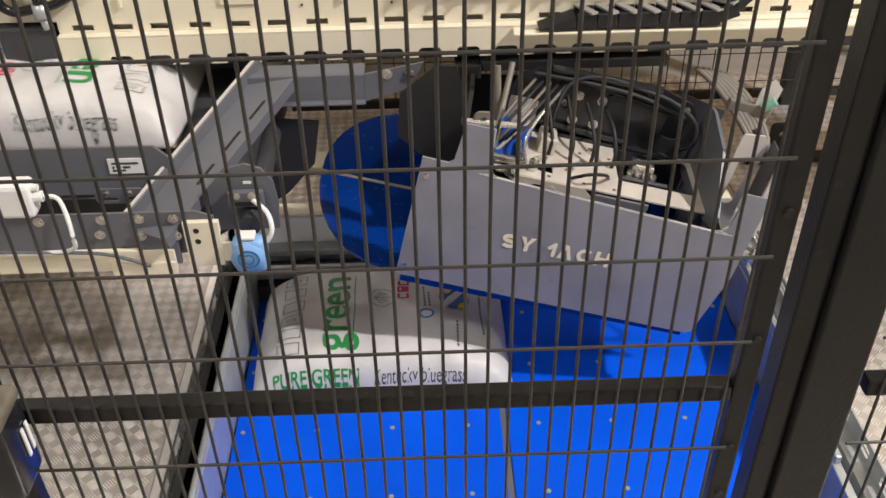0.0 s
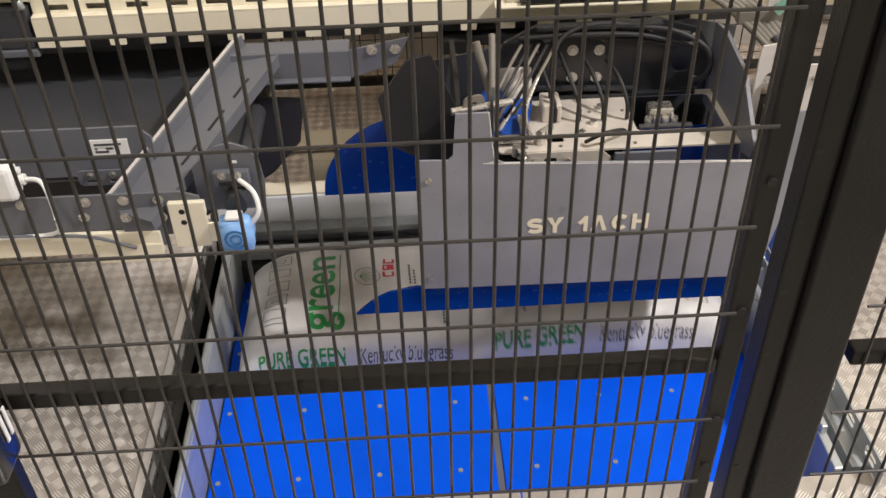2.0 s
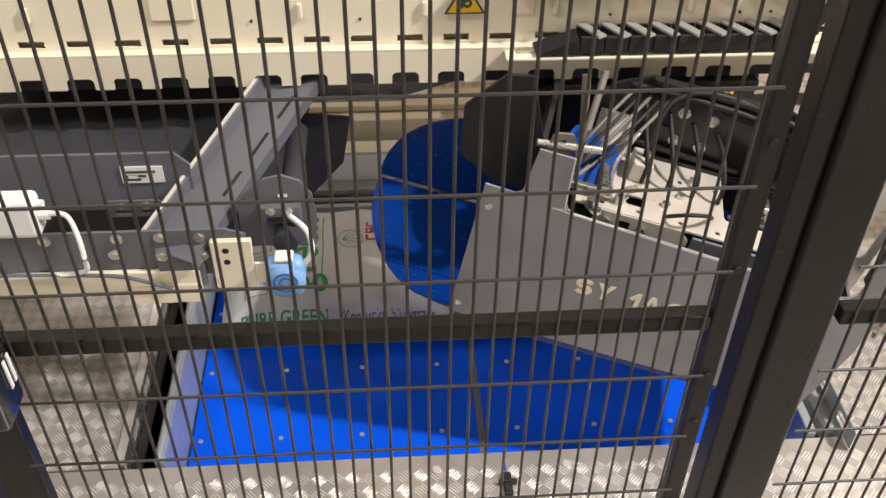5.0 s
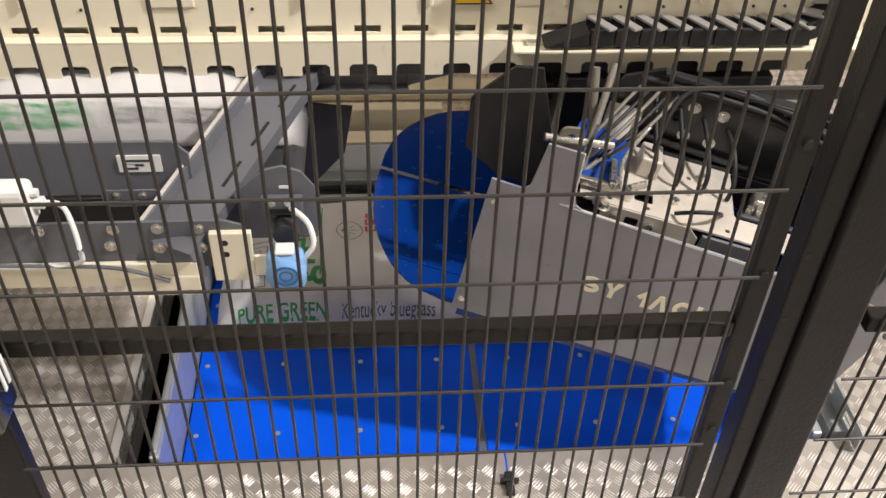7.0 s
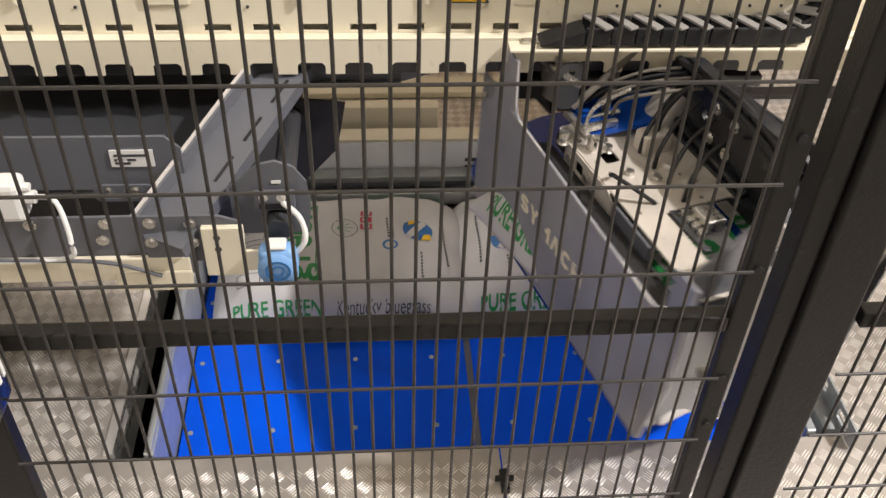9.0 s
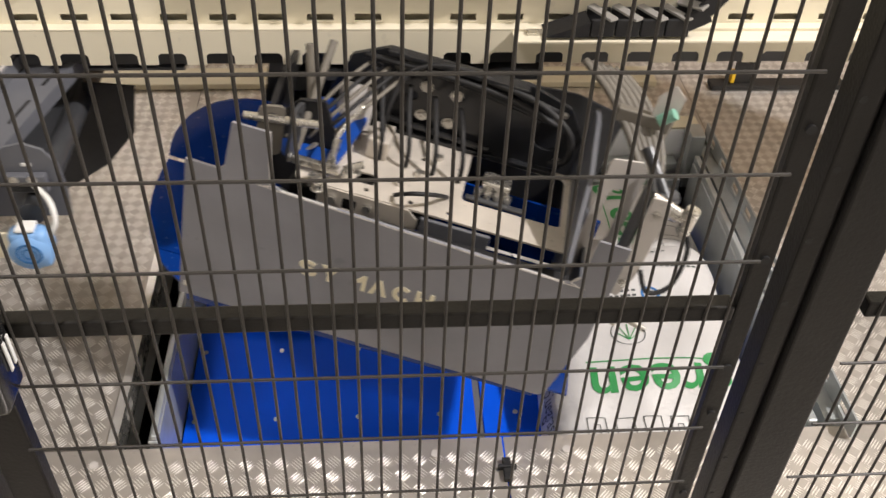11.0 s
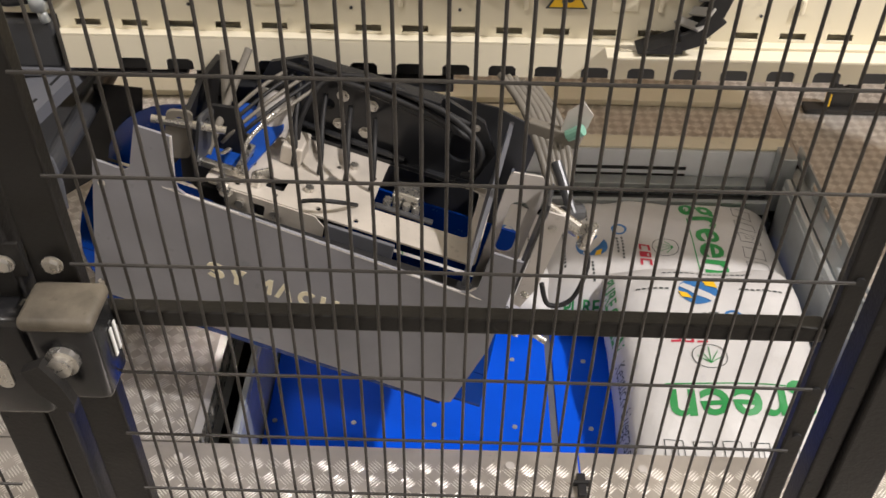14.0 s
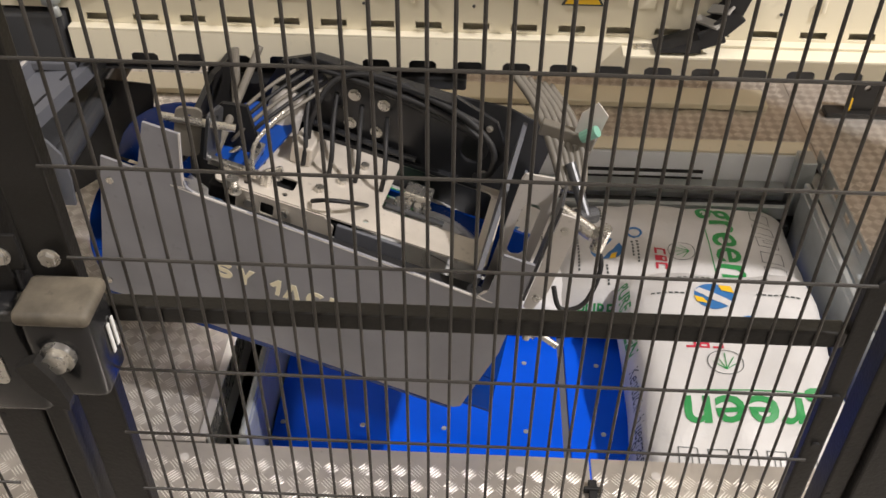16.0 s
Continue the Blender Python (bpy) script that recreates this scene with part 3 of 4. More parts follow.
    part("flap_hub", rods(((-0.10, 0.065, 0.12), (-0.10, 0.105, 0.19), 0.034), n=22), M_PALE, root, "pale round hub")
    part("flap_bar", boxes((-0.175, -0.085, -0.098, -0.085, 0.128, 0.142), (-0.11, -0.098, -0.10, -0.02, 0.136, 0.150), bevel=0.002), M_STEEL, root)
    part("link_block", boxes((-0.055, -0.015, -0.01, 0.05, 0.119, 0.16), bevel=0.004), M_TOP, root, "cream link block")
    # black arm plate with its four bolts
    arm = [(-0.17, 0.12), (-0.125, 0.25), (-0.06, 0.285), (0.20, 0.29), (0.285, 0.265), (0.322, 0.205), (0.30, 0.13), (0.05, 0.118)]
    part("arm_plate", plate(arm, 0.010, [ring(-0.004, 0.200, 0.012), ring(0.089, 0.255, 0.012), ring(-0.035, 0.255, 0.010), rounded(0.235, 0.285, 0.165, 0.23, 0.02)], Matrix.Translation((0, 0.10, 0))), M_ARM, root, "black bolted arm plate")
    part("arm_lip", boxes((-0.10, 0.29, 0.085, 0.0995, 0.119, 0.128), (-0.06, 0.20, 0.078, 0.0995, 0.283, 0.291), bevel=0.001), M_ARM, root)
    part("arm_rod", rods(((-0.02, 0.088, 0.275), (0.27, 0.088, 0.235), 0.006), ((-0.10, 0.09, 0.15), (0.16, 0.09, 0.137), 0.007)), M_ARM, root)
    for x, z in ((0.020, 0.228), (0.077, 0.226), (0.022, 0.165), (0.074, 0.163)):
        bolt("arm_bolt", root, (x, 0.0995, z), (0, -1, 0), 0.009)
    for x, z in ((0.275, 0.25), (0.18, 0.27), (0.29, 0.15)):
        bolt("small_bolt", root, (x, 0.0995, z), (0, -1, 0), 0.005)
    # valve block in front of the window
    part("valve_block", boxes((0.165, 0.215, -0.028, 0.01, 0.1195, 0.15), bevel=0.004), M_STEEL, root, "steel valve block")
    for k in range(4):
        part("valve_nut", rods(((0.16 + 0.018 * k, -0.035, 0.12), (0.16 + 0.018 * k, -0.035, 0.137), 0.008), n=6), M_STEEL, root)
    part("lever_arm", boxes((0.14, 0.25, -0.052, -0.040, 0.1195, 0.126), bevel=0.002), M_DARKGREY, root)
    part("side_bracket", plate([(-0.215, 0.118), (-0.22, 0.15), (-0.10, 0.25), (0.04, 0.27), (0.10, 0.26), (0.10, 0.07), (-0.06, 0.07)], 0.008, m=Matrix.Translation((0.338, 0.04, 0)) @ Matrix.Rotation(radians(90), 4, "Z")), M_GREY, root, "grey side bracket")
    part("left_bracket", plate([(-0.10, 0.10), (0.16, 0.06), (0.18, 0.215), (0.02, 0.215), (-0.06, 0.17)], 0.010, m=Matrix.Translation((-0.225, 0.02, 0)) @ Matrix.Rotation(radians(90), 4, "Z")), M_BLACK, root, "black bracket plate")
    mount = [(-0.375, 0.14), (-0.388, 0.24), (-0.33, 0.32), (-0.285, 0.33), (-0.232, 0.20), (-0.222, 0.10), (-0.30, 0.096)]
    mount_ob = part("mount_plate", plate(mount, 0.008, m=Matrix.Translation((0, -0.10, 0))), M_DARK, root, "black mount plate")
    part("hinge_tab", plate(rounded(-0.022, 0.022, 0, 0.10, 0.012), 0.006, [ring(0, 0.08, 0.008)], Matrix.Translation((-0.205, -0.12, 0.15)) @ Matrix.Rotation(radians(20), 4, "Z")), M_HOSE, root)
    part("hinge_tab", plate(rounded(-0.022, 0.022, 0, 0.10, 0.012), 0.006, [ring(0, 0.08, 0.008)], Matrix.Translation((-0.165, -0.10, 0.15)) @ Matrix.Rotation(radians(80), 4, "Z")), M_DARKGREY, root)
    part("hinge_pin", rods(((-0.25, -0.13, 0.225), (-0.13, -0.10, 0.225), 0.007)), M_STEEL, root)
    part("cylinder", rods(((-0.15, -0.02, 0.14), (-0.19, 0.03, 0.29), 0.008), n=14), M_HOSE, root, "pneumatic cylinder")
    part("piston_rod", rods(((-0.16, -0.06, 0.12), (-0.115, -0.01, 0.16), 0.005)), M_STEEL, root)
    part("cylinder", rods(((-0.165, -0.085, 0.15), (-0.155, 0.06, 0.29), 0.007), n=14), M_HOSE, root, "pneumatic cylinder")
    for x, y in ((-0.06, -0.06), (0.02, -0.06), (0.076, 0.042), (0.05, -0.02), (-0.11, -0.13)):
        bolt("plate_bolt", root, (x, y, 0.1155), (0, 0, 1), 0.009, h=0.012)
    part("fitting", rods(((-0.07, -0.09, 0.115), (-0.07, -0.09, 0.145), 0.010), ((-0.07, -0.09, 0.145), (-0.045, -0.08, 0.155), 0.007)), M_STEEL, root)
    part("fitting", rods(((-0.12, -0.12, 0.115), (-0.12, -0.12, 0.135), 0.011)), M_STEEL, root)
    part("hose", tube([(0.12, 0.085, 0.285), (0.22, 0.075, 0.275), (0.29, 0.06, 0.24), (0.30, 0.05, 0.19), (0.275, 0.07, 0.16)], 0.006), M_DARK, root, "black rubber hose", True)
    part("hose", tube([(-0.03, 0.02, 0.13), (-0.035, 0.03, 0.2), (-0.01, 0.07, 0.27), (0.08, 0.085, 0.292), (0.26, 0.085, 0.262)], 0.005), M_DARK, root, "black rubber hose", True)
    part("hose", tube([(-0.09, -0.1, 0.14), (-0.1, -0.08, 0.19), (-0.07, -0.03, 0.24)], 0.004), M_STEEL, root, "steel braided hose", True)
    part("hose", tube([(0.02, -0.1, 0.125), (0.05, -0.12, 0.155), (0.09, -0.1, 0.15), (0.11, -0.06, 0.12)], 0.004), M_DARK, root, "black rubber hose", True)
    # hoses hanging over the plate
    for k in range(5):
        f = 0.018 * k
        part("hose", tube([(-0.19 + f, -0.06 + 0.5 * f, 0.15), (-0.16 + f, -0.03, 0.19 + 0.2 * f), (-0.12 + f, 0.03, 0.235), (-0.09 + f, 0.09, 0.25)], 0.0036), M_DARK if k % 2 else M_HOSE, root, "thin hose over the plate", True)
    for k in range(4):
        f = 0.05 * k
        part("hose", tube([(-0.06 + f, 0.085, 0.24 - 0.2 * f), (-0.045 + f, 0.03, 0.20), (-0.03 + f, -0.005, 0.16), (-0.028 + f, -0.01, 0.122)], 0.0045), M_DARK, root, "black hose", True)
    part("hose", tube([(-0.10, 0.088, 0.265), (0.02, 0.08, 0.272), (0.16, 0.08, 0.265), (0.27, 0.08, 0.235)], 0.006), M_DARK, root, "black hose", True)
    # hoses behind the end plate
    for k in range(6):
        f = 0.014 * k
        part("cable", tube([(0.285 + f, 0.19, 0.32), (0.345 + f, 0.14, 0.295), (0.40 + 0.8 * f, 0.07, 0.255), (0.43 + 0.5 * f, 0.03, 0.225)], 0.0072), M_HOSE, root, "grey brown hose", True)
    part("cable_clamp", boxes((0.36, 0.46, 0.095, 0.115, 0.272, 0.30), bevel=0.003), M_HOSE, root)
    part("rod_end", rods(((0.43, 0.06, 0.26), (0.485, 0.0, 0.205), 0.010), ((0.47, -0.005, 0.20), (0.50, 0.02, 0.20), 0.016), n=14), M_DARKGREY, root, "dark rod end")
    part("hose_bracket", plate([(0.0, 0.0), (0.04, 0.0), (0.045, 0.10), (0.02, 0.12), (0.0, 0.09)], 0.004, m=Matrix.Translation((0.42, 0.10, 0.25))), M_PALE, root, "pale hose bracket")
    part("green_fitting", rods(((0.435, 0.09, 0.30), (0.455, 0.085, 0.325), 0.011), n=12), M_MINT, root, "mint green air fitting")
    part("end_cylinder", rods(((0.43, -0.06, 0.245), (0.495, -0.08, 0.235), 0.014), ((0.495, -0.08, 0.235), (0.51, -0.085, 0.25), 0.011), ((0.51, -0.085, 0.21), (0.51, -0.085, 0.26), 0.012), n=14), M_STEEL, root, "steel air fitting")
    part("hose_loop", tube([(0.51, -0.085, 0.22), (0.53, -0.10, 0.18), (0.525, -0.12, 0.115), (0.49, -0.13, 0.095), (0.465, -0.12, 0.13)], 0.0045), M_DARK, root, "black looped hose", True)
    part("end_valve", rods(((0.425, -0.15, 0.055), (0.465, -0.165, 0.055), 0.014), ((0.450, -0.165, 0.035), (0.450, -0.165, 0.085), 0.007), ((0.465, -0.165, 0.055), (0.505, -0.17, 0.045), 0.006), n=12), M_STEEL, root, "steel valve fitting")
    # bottom flaps: hinged, keyed below
    mouth = lambda y: -0.335 - 0.205 * math.sqrt(max(0.0, 1 - ((0.146 - y) / 0.336) ** 2))
    ys = [-0.19 + 0.075 * k / 6 for k in range(7)]
    front = part("front_flap", plate([(0.365, 0.0)] + [(mouth(y), y + 0.19) for y in ys] + [(0.365, 0.075)], 0.005, m=Matrix.Rotation(radians(-90), 4, "X")), M_LINING, root, "blue plastic bottom flap")
    ys = [0.146 - 0.259 * k / 6 for k in range(7)]
    rear = part("rear_flap", plate([(0.365, 0.0)] + [(mouth(y), y - 0.146) for y in ys] + [(0.365, -0.259)], 0.005, m=Matrix.Rotation(radians(-90), 4, "X")), M_LINING, root, "blue plastic bottom flap")
    for fl in (front, rear):
        b2 = bmesh.new()
        b2.from_mesh(fl.data)
        bmesh.ops.recalc_face_normals(b2, faces=b2.faces)
        b2.to_mesh(fl.data)
        b2.free()
    return root, front, rear, lining, mount_ob


grip, flap_front, flap_rear, lining, mount_plate = gripper()


# ---- carriage between beam and gripper ----
def carriage():
    root = thing("gripper_carriage", "dark steel carriage hanging under the beam", "carriage")
    part("slide_block", boxes((-0.16, 0.28, 0.02, 0.18, -0.05, -0.024), bevel=0.004), M_DARKGREY, root)
    part("swivel", rods(((0.02, 0.1, -0.14), (0.02, 0.1, -0.05), 0.06), n=28), M_DARKGREY, root, "dark swivel joint")
    part("swivel_ring", rods(((0.02, 0.1, -0.155), (0.02, 0.1, -0.14), 0.075), n=28), M_STEEL, root, "steel swivel ring")
    part("carriage_arm", boxes((-0.22, -0.16, 0.0, 0.12, -0.06, -0.024), bevel=0.004), M_BLACK, root)
    return root


carr = carriage()


# ---- infeed conveyor (keyed; origin at the front lower edge end) ----
def infeed_conveyor():
    root = thing("infeed_conveyor", "grey and cream infeed belt conveyor with sensor boxes", "conveyor")
    # local axes as the hall; the discharge end is at x = 0
    side = [(-1.9, -0.03), (-0.10, -0.03), (-0.085, 0.01), (-0.085, 0.055), (-0.12, 0.068), (-1.9, 0.07)]
    part("side_plate", plate(side, 0.006), M_GREY, root, "grey painted side plate")
    part("side_plate", plate(side, 0.006, m=Matrix.Translation((0, 0.705, 0))), M_GREY, root, "grey painted side plate")
    part("label_plate", plate([(-1.9, 0.036), (-0.185, 0.036), (-0.185, 0.12), (-0.21, 0.145), (-1.9, 0.150)], 0.006, m=Matrix.Translation((0, 0.12, 0))), M_GREY, root, "dark grey inner side plate")
    part("belt", boxes((-1.9, -0.02, 0.13, 0.70, 0.015, 0.035), bevel=0.008), M_DARKGREY, root, "dark grey conveyor belt")
    part("belt_roller", rods(((-0.02, 0.012, 0.022), (-0.02, 0.70, 0.022), 0.022), n=20), M_DARKGREY, root, "dark end roller")
    part("lower_beam", boxes((-1.9, -0.17, -0.012, -0.001, -0.062, -0.012), (-0.30, -0.17, -0.016, -0.0125, -0.082, -0.04), bevel=0.003), M_CREAM, root, "cream painted beam")
    part("foot_bracket", boxes((-0.145, -0.075, -0.012, -0.006, -0.055, 0.05), (-0.075, -0.03, -0.012, -0.006, -0.045, 0.0), (-0.145, -0.075, -0.006, 0.0, 0.02, 0.05), bevel=0.002), M_CREAM, root, "cream bracket with bolt holes")
    for z in (0.03, 0.005):
        part("bracket_hole", rods(((-0.12, -0.0124, z), (-0.12, -0.0115, z), 0.006), n=12), M_DARK, root)
    ear = [(-0.10, 0.0), (0.03, 0.0), (0.035, 0.06), (0.03, 0.11), (0.01, 0.14), (-0.02, 0.152), (-0.05, 0.145), (-0.10, 0.10)]
    part("ear_plate", plate(ear, 0.006, m=Matrix.Translation((0, 0.05, -0.012))), M_GREY, root, "grey rounded ear plate")
    part("sensor_bracket", boxes((-0.06, 0.01, 0.034, 0.0495, 0.05, 0.085), bevel=0.003), M_GREY, root)
    for x in (-0.042, -0.012):
        bolt("bracket_bolt", root, (x, 0.0335, 0.078), (0, -1, 0), 0.006)
    part("bracket_slot", boxes((-0.05, 0.0, 0.032, 0.0338, 0.055, 0.064)), M_DARK, root)
    conn = part("sensor", rods(((-0.02, -0.045, -0.018), (-0.02, -0.005, -0.018), 0.034), n=24), M_LIGHTBLUE, root, "light blue round sensor", True)
    part("sensor_box", boxes((-0.052, 0.012, -0.043, -0.006, -0.055, 0.022), bevel=0.012), M_LIGHTBLUE, conn, "", True)
    part("sensor_mark", plate(ring(-0.02, -0.018, 0.022, 20), 0.001, [ring(-0.02, -0.018, 0.018, 20)], Matrix.Translation((0, -0.0465, 0))), M_SKY, conn)
    part("sensor_mark", plate(ring(-0.02, -0.018, 0.012, 16), 0.001, [ring(-0.02, -0.018, 0.009, 16)], Matrix.Translation((0, -0.0465, 0))), M_SKY, conn)
    part("sensor_cap", boxes((-0.036, -0.004, -0.04, -0.012, 0.0225, 0.03), bevel=0.003), M_WHITE, conn)
    part("sensor_cable", tube([(0.01, -0.02, 0.0), (0.028, -0.02, 0.03), (0.02, 0.0, 0.06), (-0.01, 0.03, 0.07)], 0.005), M_WHITE, root, "pale grey cable", True)
    # inclined channel with its bolts
    a, b = Vector((-0.215, -0.016, 0.03)), Vector((0.01, 0.40, 0.165))
    q = (b - a).to_track_quat("Y", "Z").to_matrix().to_4x4()
    ln = (b - a).length
    ch = plate([(-0.048, 0.026), (-0.048, -0.005), (0.043, -0.005), (0.043, -0.026), (0.048, -0.026), (0.048, 0.0), (-0.043, 0.0), (-0.043, 0.026)], ln)
    part("inclined_channel", ch, M_GREY, root, "grey folded steel channel", loc=Matrix.Translation(a) @ q)
    lip = boxes((-0.054, -0.048, 0.0, ln, -0.005, 0.030), bevel=0.001)
    part("channel_lip", lip, M_PALE, root, "bright worn channel edge", loc=Matrix.Translation(a) @ q)
    for f in (0.35, 0.55, 0.75):
        part("channel_slot", boxes((0.020, 0.026, ln * f - 0.03, ln * f + 0.03, 0.0002, 0.0012)), M_DARK, root, loc=Matrix.Translation(a) @ q)
    part("channel_foot", boxes((-0.24, -0.16, -0.010, -0.0005, -0.05, 0.03), bevel=0.003), M_GREY, root)
    for x, z in ((-0.162, 0.053), (-0.228, 0.055), (-0.16, 0.02), (-0.228, 0.022), (-0.30, 0.055), (-0.31, 0.02), (-0.42, 0.055)):
        bolt("side_bolt", root, (x, -0.0104 if -0.24 < x < -0.15 and z < 0.03 else -0.0006, z), (0, -1, 0), 0.008)
    part("top_channel", boxes((-0.07, 0.20, 0.37, 0.376, 0.10, 0.165), (-0.07, 0.20, 0.376, 0.43, 0.159, 0.165), (-0.07, 0.20, 0.35, 0.3695, 0.10, 0.106), bevel=0.002), M_GREY, root, "grey folded cross channel")
    part("channel_end", plate([(0.0, 0.0), (0.10, 0.03), (0.13, 0.09), (0.0, 0.065)], 0.006, m=Matrix.Translation((0.20, 0.37, 0.10))), M_GREY, root)
    for x in (0.25, 0.30):
        bolt("end_bolt", root, (x, 0.369, 0.165), (0, -1, 0), 0.009)
    guide = [(-0.01, 0.0), (-0.01, 0.06), (0.09, 0.05), (0.07, -0.06), (0.0, -0.14), (-0.2, -0.27), (-0.7, -0.27), (-0.7, 0.0)]
    part("guide_plate", plate(guide, 0.005, m=Matrix.Translation((0, 0.375, 0))), M_DARK, root, "black guide plate")
    part("rear_wall", boxes((-1.9, -0.10, 0.715, 0.723, 0.02, 0.26), bevel=0.002), M_GREY, root, "grey rear side wall")
    part("rating_plate", boxes((-0.305, -0.232, 0.117, 0.1195, 0.086, 0.120)), M_WHITE, root, "white rating plate")
    for z, x1, m in ((0.109, -0.245, M_INK), (0.100, -0.262, M_DARKGREY), (0.093, -0.272, M_DARKGREY)):
        part("rating_line", boxes((-0.298, x1, 0.1162, 0.1169, z - 0.0015, z + 0.003)), m, root)
    part("motor_box", boxes((-0.52, -0.415, -0.015, 0.03, 0.0705, 0.145), bevel=0.010), M_WHITE, root, "white plastic sensor box")
    part("motor_plug", rods(((-0.415, 0.005, 0.11), (-0.398, 0.005, 0.11), 0.011), ((-0.415, 0.005, 0.13), (-0.403, 0.005, 0.13), 0.007)), M_WHITE, root)
    part("small_bracket", plate(rounded(-0.05, 0.05, 0.0, 0.034, 0.010), 0.004, [rounded(-0.035, -0.005, 0.006, 0.014, 0.003), rounded(0.01, 0.035, 0.006, 0.014, 0.003)], Matrix.Translation((-0.285, 0.085, 0.036))), M_GREY, root, "grey slotted bracket")
    for x in (-0.31, -0.265):
        bolt("bracket_bolt", root, (x, 0.0845, 0.060), (0, -1, 0), 0.006)
    for x in (-0.285, -0.02):
        part("white_tag", boxes((x - 0.008, x + 0.008, 0.0485 if x > -0.1 else 0.116, 0.0495 if x > -0.1 else 0.1195, 0.096, 0.102)), M_WHITE, root)
    part("cable", tube([(-0.398, 0.005, 0.11), (-0.365, -0.005, 0.105), (-0.350, -0.03, 0.04), (-0.370, -0.022, 0.0), (-0.50, -0.02, -0.005)], 0.0045), M_WHITE, root, "pale grey cable", True)
    part("cable", tube([(-0.55, -0.02, 0.0), (-0.4, -0.022, -0.004), (-0.3, -0.022, -0.012), (-0.22, -0.02, -0.045)], 0.0035), M_GREY, root, "grey cable", True)
    return root


conv = infeed_conveyor()


# ---- bags ----
BL, BW, BH = 0.645, 0.43, 0.13


def bag_height(x, y, seed):
    u, v = min(1, abs(x) / (BL / 2)), min(1, abs(y) / (BW / 2))
    e = max(0.0, 1 - u ** 4.5) ** 0.55 * max(0.0, 1 - v ** 7) ** 0.55
    w = noise.noise(Vector((x * 7, y * 7, seed))) * 0.009 + noise.noise(Vector((x * 19, y * 15, seed + 4))) * 0.0055
    w += 0.010 * abs(noise.noise(Vector((x * 11 + y * 9, y * 24 - x * 5, seed + 20)))) * (0.3 + 1.6 * max(0, abs(x) - 0.12))
    w += 0.005 * math.sin(34 * (y + 0.3 * x) + seed) * max(0, abs(x) - 0.16) / 0.14
    return 0.010 + (BH - 0.010) * e + w * min(1, e * 2.2)


def bag_edge(x, y, seed):
    """Slight pull of the outline."""
    s = 1 - 0.05 * (1 - (2 * x / BL) ** 2) * abs(2 * y / BW) ** 3 * 0.3
    return x + 0.006 * noise.noise(Vector((x * 6, y * 9, seed + 9))), y * s + 0.005 * noise.noise(Vector((x * 8, y * 6, seed + 2)))


def printed(root, bm, mat, seed, m, label="", name="print"):
    """Lays a flat drawing onto the bag's upper side."""
    bmesh.ops.transform(bm, matrix=m, verts=bm.verts)
    bmesh.ops.triangulate(bm, faces=bm.faces)
    for _ in range(2):
        long = [e for e in bm.edges if e.calc_length() > 0.016]
        if long:
            bmesh.ops.subdivide_edges(bm, edges=long, cuts=1)
            bmesh.ops.triangulate(bm, faces=bm.faces)
    for v in bm.verts:
        z = bag_height(v.co.x, v.co.y, seed)
        v.co.x, v.co.y = bag_edge(v.co.x, v.co.y, seed)
        v.co.z = z + 0.0016
    bmesh.ops.recalc_face_normals(bm, faces=bm.faces)
    return part(name, bm, mat, root, label)


def flat(outline, holes=()):
    bm = bmesh.new()
    edges = []
    for loop in (outline, *holes):
        vs = [bm.verts.new((x, y, 0)) for x, y in loop]
        edges += [bm.edges.new((vs[i], vs[(i + 1) % len(vs)])) for i in range(len(vs))]
    bmesh.ops.triangle_fill(bm, use_beauty=True, edges=edges)
    return bm


